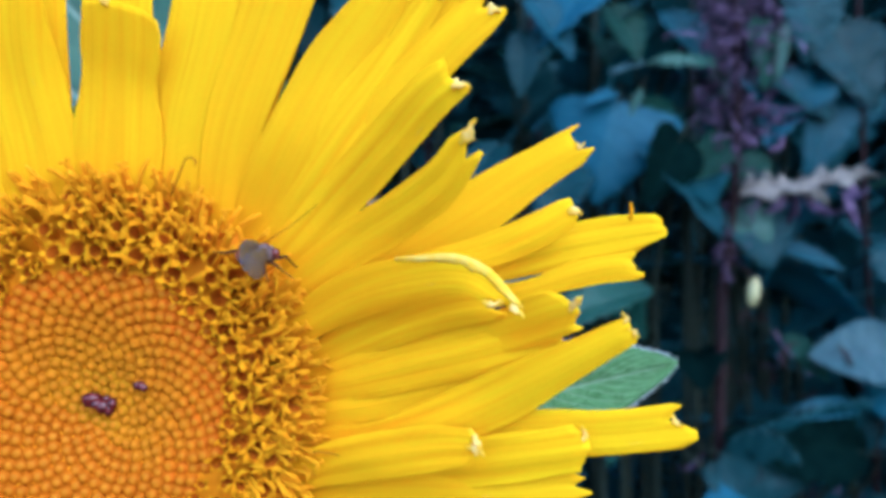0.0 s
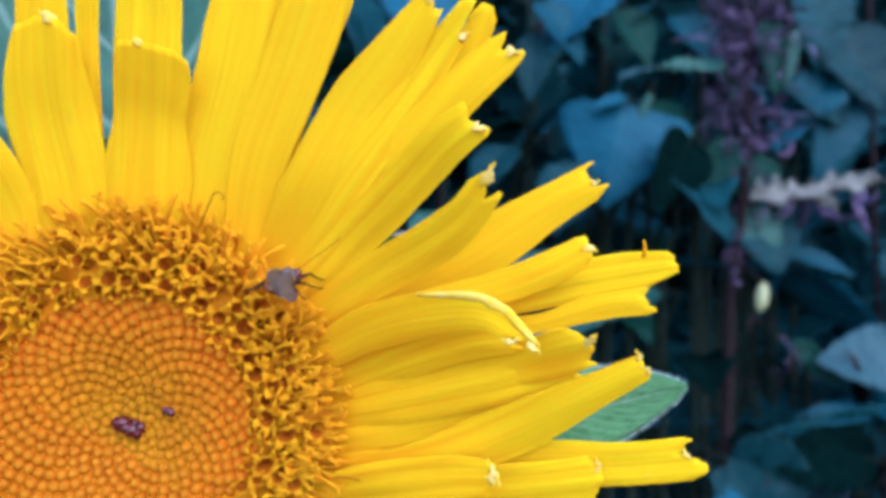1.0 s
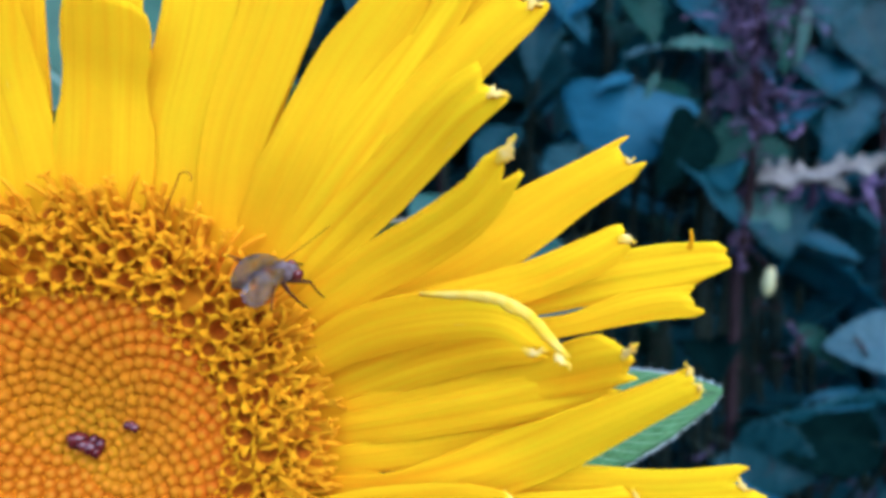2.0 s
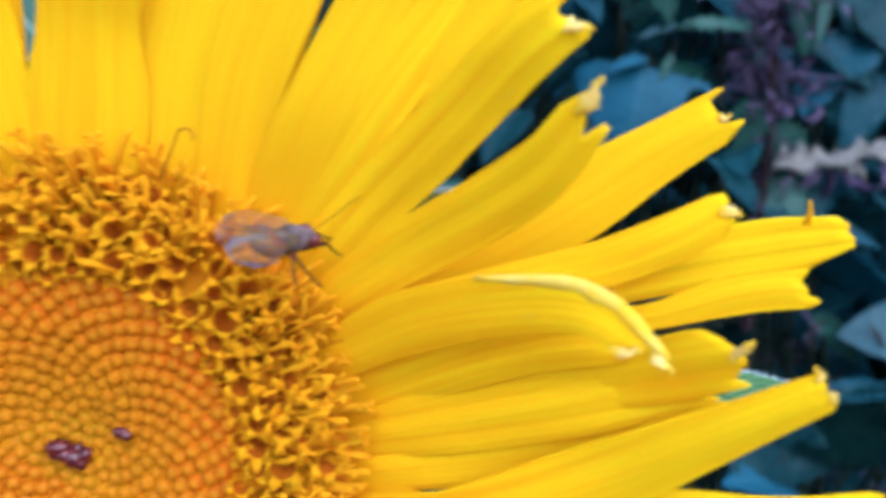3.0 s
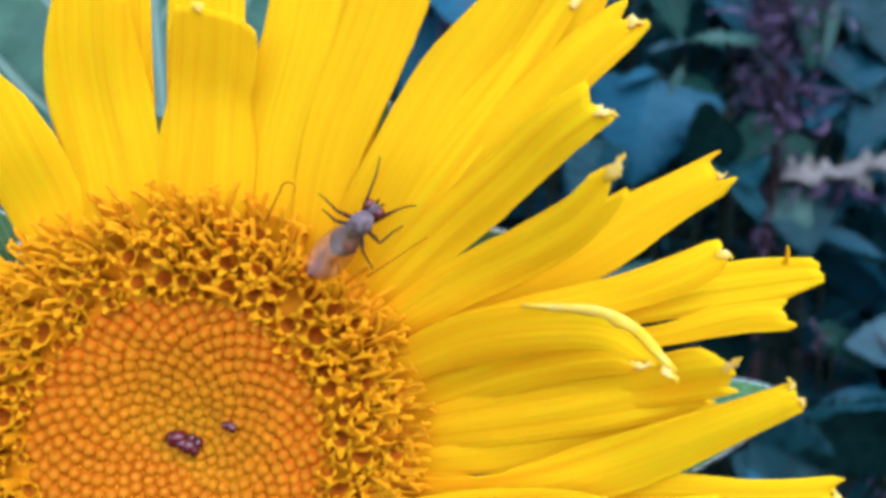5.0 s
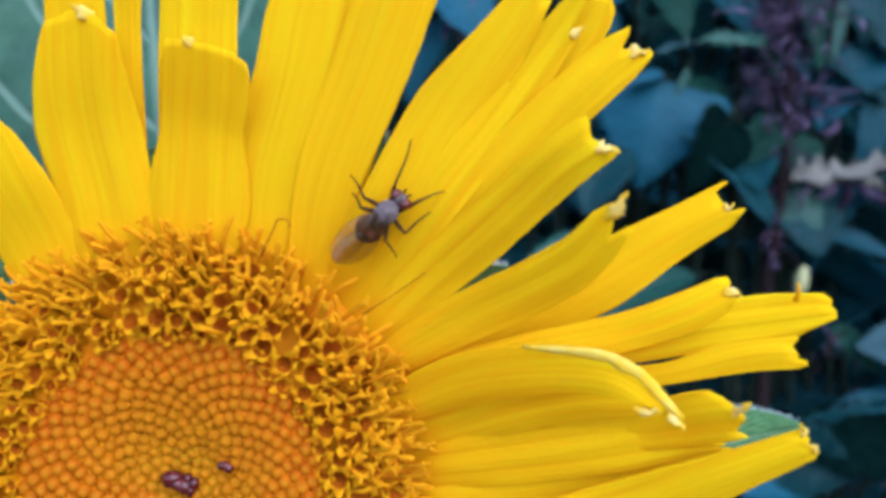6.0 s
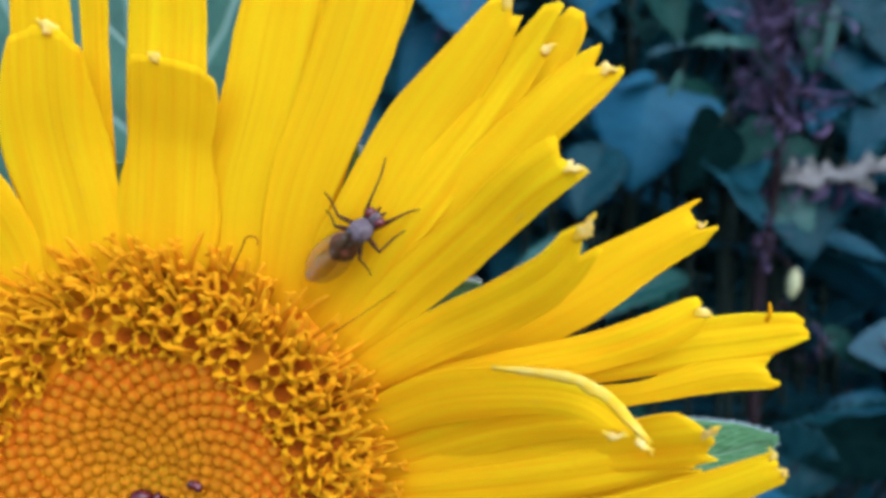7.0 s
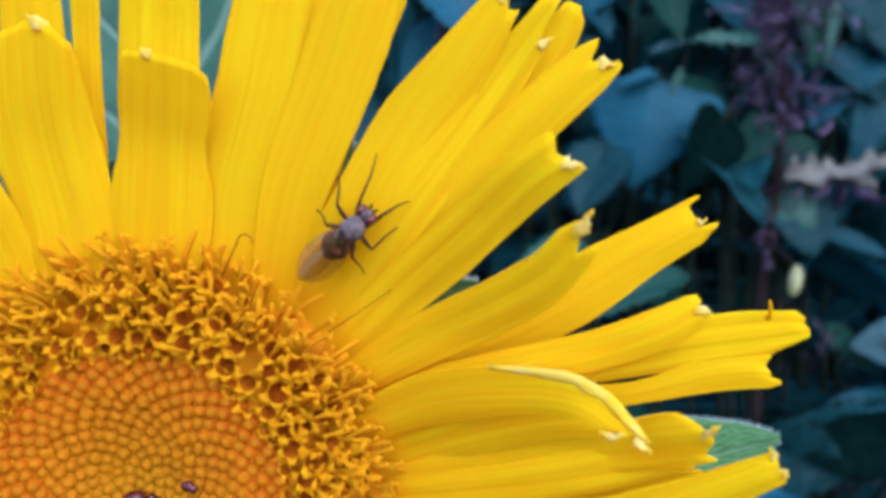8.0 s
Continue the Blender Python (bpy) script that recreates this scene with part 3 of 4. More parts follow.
def bud_mesh(material, r):
    bm = bmesh.new()
    prof = [(0.95, -0.9), (1.0, 0.0), (0.86, 0.45), (0.5, 0.78), (0.12, 0.88)]
    rings = [[bm.verts.new((a * r * MM * math.cos(t), a * r * MM * math.sin(t), h * r * MM)) for t in (2 * math.pi * k / 8 for k in range(8))] for a, h in prof]
    for a, b in zip(rings, rings[1:]):
        for k in range(8):
            bm.faces.new((a[k], a[(k + 1) % 8], b[(k + 1) % 8], b[k]))
    bm.faces.new(rings[-1])
    bm.faces.index_update()
    for f2 in bm.faces:
        f2.material_index = 1 if f2.index >= 24 else 0
    me = bpy.data.meshes.new("bud")
    bm.to_mesh(me)
    bm.free()
    for p in me.polygons:
        p.use_smooth = True
    me.materials.append(material)
    me.materials.append(M_BUD_TIP)
    return me


def seat(x, y, dz=0.0, tilt=0.0, spin=0.0):
    """A pose on the disc's face, leaning along the slope."""
    r = math.hypot(x, y)
    slope = (disc_height(r + 0.1) - disc_height(r - 0.1)) / 0.2
    nrm = Vector((-slope * x / max(r, 0.01) + tilt * x / max(r, 0.01), -slope * y / max(r, 0.01) + tilt * y / max(r, 0.01), 1))
    return Matrix.Translation(Vector((x, y, disc_height(r) + dz)) * MM) @ nrm.to_track_quat("Z", "Y").to_matrix().to_4x4() @ pose(0, 0, 0, 0, 0, spin)


def buds():
    """Closed florets in the spiral order of a daisy's eye; the nearest 300 are parts, the rest joined."""
    rnd = random.Random(21)
    stages = [bud_mesh(m, 1.0) for m in M_BUDS]
    seats, total = [], 470
    for k in range(total):
        r = 10.25 * ((k + 0.6) / total) ** 0.55
        seats.append((r, k * 2.399963, r * math.sqrt(3.5 / (k + 0.6))))
    order = sorted(seats[:total], key=lambda q: -(q[0] * math.sin(q[1]) + 0.6 * q[0] * math.cos(q[1])))
    rest = bmesh.new()
    for i, (r, a, gap) in enumerate(order):
        x, y = r * math.cos(a) + rnd.uniform(-0.07, 0.07) * gap, r * math.sin(a) + rnd.uniform(-0.07, 0.07) * gap
        size = gap * 0.65 * rnd.uniform(0.95, 1.05)
        m = seat(x, y, -0.05 + rnd.uniform(-0.08, 0.08), 0.0, rnd.uniform(0, 360)) @ Matrix.Diagonal((size, size, size * rnd.uniform(0.55, 0.75), 1))
        me = stages[max(0, min(4, round(r / 2.3 - 0.4 + rnd.uniform(-0.5, 0.5))))]
        if i < 300:
            shared("bud", me, DISC, m)
        else:
            b2 = bmesh.new()
            b2.from_mesh(me)
            b2.transform(m)
            tmp = bpy.data.meshes.new("tmp")
            b2.to_mesh(tmp)
            b2.free()
            rest.from_mesh(tmp)
            bpy.data.meshes.remove(tmp)
    ob = part("bud_field", rest, [M_BUD, M_BUD_TIP], DISC)
    tagged(ob, "packed orange closed florets", kind="stuff")


buds()


def floret_mesh(kind):
    """An open disc floret: a tube with a dark throat and five spreading lobes."""
    rnd = random.Random(60 + kind)
    bm = bmesh.new()
    k = 10
    prof = [(0.5, -2.2), (0.62, -0.7), (0.86, 0.3), (0.84, 0.4), (0.76, 0.2), (0.5, -1.3)]
    rings = [[bm.verts.new((a * MM * math.cos(t), a * MM * math.sin(t), h * MM)) for t in (2 * math.pi * q / k for q in range(k))] for a, h in prof]
    for a, b in zip(rings, rings[1:]):
        for q in range(k):
            bm.faces.new((a[q], a[(q + 1) % k], b[(q + 1) % k], b[q]))
    bm.faces.new(rings[-1])
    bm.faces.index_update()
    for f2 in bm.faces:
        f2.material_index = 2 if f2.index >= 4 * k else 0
    nf = len(bm.faces)
    for q in range(5):
        t = 2 * math.pi * (q + 0.5) / 5 + rnd.uniform(-0.2, 0.2)
        rows = []
        bend, reach, skew = rnd.uniform(0.3, 2.2), rnd.uniform(0.35, 0.8), rnd.uniform(-0.6, 0.6)
        for i in range(5):
            a = i / 4
            rr, hh = 0.74 + reach * math.sin(a * bend) / max(0.7, bend * 0.8), 0.3 + 0.5 * a * math.cos(a * bend)
            wd = 0.4 * (1 - 0.85 * a ** 1.3)
            c, s = math.cos(t + skew * a * a), math.sin(t + skew * a * a)
            rows.append([Vector((rr * c - x * wd * s, rr * s + x * wd * c, hh + 0.12 * x * x)) * MM for x in (-1, 0, 1)])
        sheet(bm, rows, 0.11 * MM)
    bm.faces.ensure_lookup_table()
    for f2 in bm.faces[nf:]:
        f2.material_index = 1
    me = bpy.data.meshes.new("floret")
    bm.to_mesh(me)
    bm.free()
    for p in me.polygons:
        p.use_smooth = True
    me.materials.append(M_TUBE)
    me.materials.append(M_LOBE)
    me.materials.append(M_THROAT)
    return me


def style_mesh(kind):
    """A stamen tube with its style: slender, bowed, with a blunt or forked head."""
    rnd = random.Random(90 + kind)
    bm = bmesh.new()
    lean, h, sway = rnd.uniform(0.1, 1.1), rnd.uniform(0.9, 2.3), rnd.uniform(-0.6, 0.6)
    steps = [k / 6 for k in range(7)]
    stem = [Vector((lean * a * a + 0.12 * fbm(a * 3, kind + 3), sway * a * a + 0.15 * fbm(a * 3, kind), -1.0 + a * (h + 1.0) - 0.3 * lean * a ** 3)) * MM for a in steps]
    end = (stem[-1] - stem[-2]).normalized()
    girth = rnd.uniform(0.8, 1.1)
    tube(bm, stem + [stem[-1] + end * 0.14 * MM, stem[-1] + end * 0.2 * MM], [r * girth * MM for r in (0.12, 0.12, 0.13, 0.14, 0.16, 0.2, 0.21, 0.15, 0.05)], 7)
    if kind % 3 == 1:
        across = end.orthogonal().normalized()
        for sgn in (-1, 1):
            arm = [stem[-1] + (across * sgn * (0.05 + 0.4 * a) + end * (0.1 + 0.45 * a - 0.35 * a * a)) * MM for a in (0, 0.3, 0.6, 0.9, 1.0)]
            tube(bm, arm, [r * MM for r in (0.12, 0.13, 0.12, 0.09, 0.04)], 6)
    me = bpy.data.meshes.new("style")
    bm.to_mesh(me)
    bm.free()
    for p in me.polygons:
        p.use_smooth = True
    me.materials.append(M_STYLE)
    return me


def florets():
    """Opening rosettes inside, open tubes behind them, then a fringe of styles that leans outward over the petals."""
    rnd = random.Random(33)
    meshes, styles = [floret_mesh(k) for k in range(6)], [style_mesh(k) for k in range(12)]
    for ring, (r, count, size) in enumerate(((10.6, 44, 0.56), (11.7, 44, 0.8), (12.9, 46, 0.84), (14.1, 48, 0.8), (15.2, 48, 0.7))):
        for k in range(count):
            a = 2 * math.pi * (k + 0.5 * (ring % 2)) / count + rnd.uniform(-0.05, 0.05)
            rr = r + rnd.uniform(-0.35, 0.35)
            x, y = rr * math.cos(a), rr * math.sin(a)
            tilt = 0.12 * ring + rnd.uniform(-0.3, 0.35)
            big = size * rnd.uniform(0.7, 1.25)
            spin = math.degrees(a) + rnd.uniform(-40, 40)
            shared("floret", rnd.choice(meshes), DISC, seat(x, y, 0.3 + 0.3 * (ring > 0), tilt, spin) @ Matrix.Diagonal((big, big, big, 1)))
            for _ in range((0, 1, 2, 4, 6)[ring] + (rnd.random() < (0.3, 0.5, 0.7, 0.7, 0.7)[ring])):
                b, out = a + rnd.uniform(-0.09, 0.09), rr + rnd.uniform(0.3, 1.3)
                lean = tilt + rnd.uniform(-0.3, 0.5) + 0.15 * ring
                m = seat(out * math.cos(b), out * math.sin(b), 0.45, lean, math.degrees(b) - 90 + rnd.uniform(-80, 80))
                shared("style", rnd.choice(styles), DISC, m @ Matrix.Diagonal((1, 1, rnd.uniform(0.75, 1.2), 1)))


florets()


def rim_threads():
    """Styles of the ray petals that lie outward over their bases, some curled."""
    rnd = random.Random(71)
    for k in range(46):
        a = 2 * math.pi * k / 46 + rnd.uniform(-0.06, 0.06)
        r0, ln = rnd.uniform(15.3, 16.2), rnd.uniform(1.5, 3.4)
        bend = rnd.uniform(-0.5, 0.5)
        pts = []
        for i in range(6):
            s = i / 5
            r, b = r0 + ln * s, a + bend * s * s * 0.15
            pts.append(Vector((r * math.cos(b), r * math.sin(b), 0.8 + 1.7 * s - 1.1 * s * s + 0.2 * fbm(s * 3, k))) * MM)
        bm = bmesh.new()
        tube(bm, pts, [0.17 * MM] * 5 + [0.1 * MM], 5)
        part("ray_style", bm, M_STYLE, flower)
    bm = bmesh.new()
    base, top = Vector((6.4, 15.4, 2.5)), Vector((7.7, 17.6, 3.5))
    pts = [base.lerp(top, s) for s in (0, 0.33, 0.66, 1)]
    for i in range(1, 9):
        t = i / 8 * 3.6
        pts.append(top + Vector((0.5 * (1 - math.cos(t)), 0.42 * math.sin(t), 0.1 * t)))
    tube(bm, [p * MM for p in pts], 0.06 * MM, 5)
    part("ray_style", bm, M_THREAD, flower, "thin brown curled thread")
    for a, b, c in (((13.2, 11.8, 2.6), (15.0, 13.0, 2.6), (17.3, 14.6, 3.4)), ((16.8, -3.4, 3.0), (18.5, -3.5, 3.4), (20.4, -4.2, 4.0))):
        bm = bmesh.new()
        tube(bm, [(curve3(a, b, c, k / 8) + Vector((0, 0, 0.1 * math.sin(k)))) * MM for k in range(9)], [(0.06 - 0.004 * k) * MM for k in range(9)], 5)
        part("ray_style", bm, M_THREAD, flower, "thin withered brown thread")


rim_threads()


def petal_spur():
    """A thin torn shred standing up from a petal's edge."""
    bm = bmesh.new()
    a, b, c = (39.2, 13.3, 6.2), (39.2, 13.8, 6.6), (39.0, 14.4, 6.9)
    tube(bm, [curve3(a, b, c, k / 5) * MM for k in range(6)], [(0.2 - 0.028 * k) * MM for k in range(6)], 5)
    part("petal_shred", bm, M_PETAL, flower)


petal_spur()


def blade(n, m, length, width, serrate=0.0, teeth=14, fold=0.25, droop=0.4, seed=0, power=1.0, wave=0.05, early=0.72):
    """A leaf blade along +y from its stalk, face up: rows across its width, with a fold, droop and toothed edge."""
    rows = []
    for i in range(n):
        s = i / (n - 1)
        w = width * 0.5 * (math.sin(math.pi * min(1, s ** early * 0.985 + 0.012)) ** power)
        row = []
        for j in range(m):
            u = 2 * j / (m - 1) - 1
            ww = w
            if serrate and j in (0, m - 1):
                ww = w * (1 + serrate * (((s * teeth + 0.13 * j) % 1.0) - 0.5) * 2)
            y = length * s
            z = fold * abs(u) * ww - droop * length * s * s + wave * width * fbm(s * 4, u * 1.5, seed) + 0.35 * wave * width * math.sin(s * teeth * 3.0) * (abs(u) - 0.2)
            row.append(Vector((u * ww, y - 0.12 * abs(u) * ww, z)))
        rows.append(row)
    return rows


def bracts():
    """Green leafy bracts behind the petals."""
    rnd = random.Random(17)
    special = [((20.3, -4.7, -7.0), (49.4, 0.2, -13.0), 9.6), ((10.9, 8.8, -3.0), (22.8, 14.6, -0.2), 4.8), ((6.4, 8.7, -3.0), (13.8, 24.8, -1.5), 6.0), ((-4.9, 8.6, -3.0), (-3.1, 23.1, -2.5), 6.0), ((-10.8, 9.4, -3.0), (-10.7, 19.2, -2.5), 5.0)]
    for k in range(14):
        a = radians(-20 - k * 15 + rnd.uniform(-5, 5))
        r = rnd.uniform(24, 29)
        special.append(((9 * math.cos(a), 9 * math.sin(a), -4), (r * math.cos(a), r * math.sin(a), rnd.uniform(-5, -2)), rnd.uniform(6, 9)))
    for k, (b, t, w) in enumerate(special):
        b, t = Vector(b) * MM, Vector(t) * MM
        d = t - b
        rows = blade(40, 13, d.length, w * MM, 0.02, 16, 0.12, 0.02, k, 0.72 if k == 0 else 0.6, 0.03, 0.88 if k == 0 else 0.72)
        bm = bmesh.new()
        sheet(bm, rows, 0.35 * MM)
        y = d.normalized()
        x = Vector((0, 0, 1)).cross(y) * -1
        x.normalize()
        z = x.cross(y)
        mm = Matrix.Translation(b) @ Matrix((x, y, z)).transposed().to_4x4()
        bm.transform(mm)
        ob = part("bract", bm, M_GREEN, flower, "green leafy bract with pale fuzzy edge")
        fz = bmesh.new()
        for i in range(900):
            q = rnd.uniform(0.35, 1.0)
            i, side = min(38, int(q * 39)), rnd.choice((0, 12))
            e = Vector(rows[i][side]).lerp(Vector(rows[i + 1][side]), rnd.random())
            out = Vector((math.copysign(1, e.x) + rnd.uniform(-0.4, 0.4), 0.5 + rnd.uniform(-0.3, 0.8), rnd.uniform(-0.3, 0.5))).normalized() * rnd.uniform(0.2, 0.55) * MM
            s = Vector((0, 0.045 * MM, 0))
            v = [fz.verts.new(mm @ p) for p in (e - s, e + s, e + out, e + Vector((0, 0, 0.05 * MM)))]
            fz.faces.new(v[:3])
            fz.faces.new((v[0], v[2], v[3]))
        tagged(part("fuzz", fz, M_FUZZ, ob, "short white hairs along the edge"), kind="stuff")


bracts()


def flower_stem():
    """The stalk that carries the flower head down to the ground."""
    inv = FACE.inverted()
    a, g = CENTRE + Vector((0, 0.008, 0)), Vector((CENTRE.x - 0.03, CENTRE.y + 0.11, -0.02))
    pts = [a, a + Vector((0, 0.02, -0.004)), a + Vector((-0.002, 0.038, -0.022)), a + Vector((-0.005, 0.05, -0.08))]
    pts += [pts[-1].lerp(g, s) + Vector((0.01 * math.sin(6 * s), 0.006 * math.sin(9 * s), 0)) for s in (0.15, 0.3, 0.5, 0.7, 0.85, 1)]
    bm = bmesh.new()
    tube(bm, [inv @ p for p in pts], [2.6 * MM, 2.3 * MM, 2.3 * MM, 2.6 * MM] + [3 * MM, 3.4 * MM, 4 * MM, 4.6 * MM, 5 * MM, 6 * MM], 10)
    part("stem", bm, M_STEM, flower, "ribbed green stem")


flower_stem()


def big_leaf(name, stalk, tip, up, width, m, label, seed, droop=0.1):
    """A large leaf of the flower's own plant, by its stalk end, its tip and the way that it faces."""
    stalk, tip, up = Vector(stalk), Vector(tip), Vector(up)
    y = (tip - stalk).normalized()
    x = y.cross(up).normalized()
    z = x.cross(y)
    bm = bmesh.new()
    sheet(bm, blade(40, 15, (tip - stalk).length, width, 0.03, 34, 0.18, droop, seed, 0.75, 0.04), 0.0005)
    bm.transform(FACE.inverted() @ Matrix.Translation(stalk) @ Matrix((x, y, z)).transposed().to_4x4())
    return part(name, bm, m, flower, label)


big_leaf("leaf", (-0.0377, 0.0420, 1.1192), (-0.0451, 0.0380, 1.2079), (0.15, -1, 0.25), 0.050, M_BIGLEAF, "broad blue-green leaf with pale midrib", 3, 0.02)
big_leaf("leaf", (-0.0472, 0.0500, 1.1235), (-0.0943, 0.0460, 1.1779), (0.1, -1, 0.3), 0.040, M_BIGLEAF, "broad blue-green leaf with pale midrib", 5, 0.05)


# ---- specks on the disc ----
def speck(x, y, r, seed):
    rnd = random.Random(seed)
    bm = bmesh.new()
    for k in range(4):
        ball(bm, Vector((rnd.uniform(-0.7, 0.7) * r, rnd.uniform(-0.5, 0.5) * r, rnd.uniform(0, 0.3) * r)) * MM, Vector((rnd.uniform(0.5, 0.8), rnd.uniform(0.45, 0.7), 0.55)) * r * MM, 10, 7)
    ob = part("dark_droplet", bm, M_DROP)
    ob.matrix_world = FACE @ seat(x, y, 0.3)
    tagged(ob, "dark shiny red-brown droplet stuck on the orange disc", "droplet", "droplets on the disc")


speck(0.0, -0.1, 1.05, 1)
speck(0.9, -0.3, 0.7, 4)
speck(3.45, 1.3, 0.55, 2)


# ---- the fly ----
def folded_wing(sgn, spread=0, lift=0):
    """The pose of a wing on the thorax."""
    return pose(-0.25 * MM, sgn * 0.36 * MM, 0.6 * MM, sgn * lift, -7, sgn * (5 - spread))


def fly():
    wings = []
    body = thing("fly", Matrix(), "small grey-brown fly with amber wings crawling on the flower", "fly")
    bm = bmesh.new()
    ball(bm, (0, 0, 0), Vector((0.98, 0.76, 0.74)) * MM, 18, 12)
    part("thorax", bm, M_FLY_GREY, body, "grey dusted thorax")
    bm = bmesh.new()
    ball(bm, Vector((-0.85, 0, 0.12)) * MM, Vector((0.42, 0.46, 0.34)) * MM, 14, 9)
    part("scutellum", bm, M_FLY_GREY, body)
    bm = bmesh.new()
    rings = []
    for k in range(15):
        a = k / 14
        r = max(0.02, math.sin(math.pi * (0.1 + 0.9 * a)) ** 0.7) * (1 + 0.022 * math.cos(a * 2 * math.pi * 4))
        rings.append([bm.verts.new(Vector((-0.6 - 2.0 * a, 0.98 * r * math.cos(t), -0.1 - 0.12 * a + 0.6 * r * math.sin(t))) * MM) for t in (2 * math.pi * q / 18 for q in range(18))])
    for r0, r1 in zip(rings, rings[1:]):
        for q in range(18):
            bm.faces.new((r0[q], r0[(q + 1) % 18], r1[(q + 1) % 18], r1[q]))
    bm.faces.new(rings[0][::-1])
    bm.faces.new(rings[-1])
    bmesh.ops.recalc_face_normals(bm, faces=bm.faces)
    part("abdomen", bm, M_FLY_BROWN, body, "glossy red-brown banded abdomen")
    bm = bmesh.new()
    ball(bm, Vector((1.25, 0, -0.05)) * MM, Vector((0.45, 0.6, 0.52)) * MM, 16, 10)
    head = part("head", bm, M_FLY_FACE, body, "pale face between red eyes")
    for sgn in (-1, 1):
        bm = bmesh.new()
        ball(bm, Vector((1.28, sgn * 0.42, 0.06)) * MM, Vector((0.42, 0.34, 0.47)) * MM, 14, 10)
        part("eye", bm, M_FLY_EYE, head, "dark red compound eye")
        bm = bmesh.new()
        tube(bm, [Vector(p) * MM for p in ((1.6, sgn * 0.12, 0.0), (1.82, sgn * 0.2, 0.08), (1.98, sgn * 0.24, -0.06))], [0.07 * MM, 0.1 * MM, 0.06 * MM], 6)
        part("antenna", bm, M_FLY_DARK, head)
        bm = bmesh.new()
        rows = []
        for i in range(22):
            s = i / 21
            w = 2.3 * (math.sin(math.pi * min(1, s * 0.93 + 0.05)) ** 0.62) * (0.55 + 0.5 * s)
            rows.append([Vector((-4.35 * s, sgn * (u - 0.42) * w * 0.98, 0.1 * fbm(s * 4, u * 3) + (0.1 if sgn > 0 else 0.0) - 0.28 * abs(u - 0.3) * w)) * MM for u in (k / 8 for k in range(9))])
        sheet(bm, rows, 0.02 * MM)
        wing = part("wing", bm, M_WING, body, "clear amber wing with brown veins")
        wing.matrix_local = folded_wing(sgn)
        wings.append((wing, sgn))
    legs = []
    for root, knee, foot in (((0.65, 0.45), (1.7, 0.95), (4.2, 2.4)), ((0.65, -0.45), (2.1, -0.85), (3.6, -1.45)),
                             ((0.05, 0.5), (-0.37, 1.65), (-0.2, 3.4)), ((0.05, -0.5), (0.05, -1.75), (2.05, -1.8)),
                             ((-0.45, 0.5), (-0.95, 1.3), (-0.9, 2.5)), ((-0.45, -0.5), (-1.2, -1.25), (-1.55, -2.5))):
        root = Vector((*root, -0.4))
        p1, p3 = Vector((*knee, 0.05)) - root, Vector((*foot, -0.75)) - root
        p2 = p1.lerp(p3, 0.55) + Vector((0.05, -0.08 if foot[1] > 0 else 0.08, -0.12))
        full = [Vector((0, 0, 0)), p1 * 0.5 + Vector((0, 0, 0.08)), p1, p1.lerp(p2, 0.5), p2, p2.lerp(p3, 0.5) + Vector((0.03, 0, -0.03)), p3]
        bm = bmesh.new()
        tube(bm, [p * MM for p in full], [r * MM for r in (0.13, 0.16, 0.1, 0.08, 0.065, 0.055, 0.045)], 6)
        leg = part("leg", bm, M_FLY_DARK, body)
        leg.matrix_local = Matrix.Translation(root * MM)
        legs.append((leg, root))
    bm = bmesh.new()
    rnd = random.Random(4)
    for k in range(46):
        a, b = rnd.uniform(-1.3, 1.3), rnd.uniform(-0.9, 0.8)
        p = Vector((0.9 * math.sin(b), 0.72 * math.cos(b) * math.sin(a), 0.7 * math.cos(b) * math.cos(a)))
        tube(bm, [p * 0.97 * MM, (p * 1.2 + Vector((-0.25, 0, 0.05))) * MM], [0.025 * MM, 0.008 * MM], 4)
    tagged(part("bristles", bm, M_FLY_DARK, body, "fine dark bristles"), kind="stuff")
    return body, legs, wings


FLY, LEGS, WINGS = fly()


# ---- the plants behind ----
def leaf_mesh(name, length, width, seed, material, serrate=0.16, teeth=13, droop=0.35, fold=0.25, wave=0.06, n=36, m=9):
    bm = bmesh.new()
    rows = blade(n, m, length, width, serrate, teeth, fold, droop, seed, 0.85, wave)
    sheet(bm, rows, 0.0006)
    tube(bm, [(0, -0.35 * length, -0.02 * length), (0, -0.15 * length, 0.0), (0, 0.02 * length, 0)], [0.0011, 0.001, 0.0009], 5)
    me = bpy.data.meshes.new(name)
    bm.to_mesh(me)
    bm.free()
    for p in me.polygons:
        p.use_smooth = True
    me.materials.append(material)
    return me


# one kind in five takes the near-black colour that stands for shade
LEAVES = [leaf_mesh("leaf", ln, wd, k, (M_LEAF, M_LEAF_GREEN, M_LEAF_SKYBLUE, M_LEAF_SHADED, M_LEAF)[k], droop=dr, fold=fo) for k, (ln, wd, dr, fo) in enumerate(((0.075, 0.046, 0.35, 0.25), (0.06, 0.04, 0.5, 0.3), (0.09, 0.052, 0.45, 0.2), (0.05, 0.03, 0.25, 0.35), (0.07, 0.05, 0.7, 0.25)))]


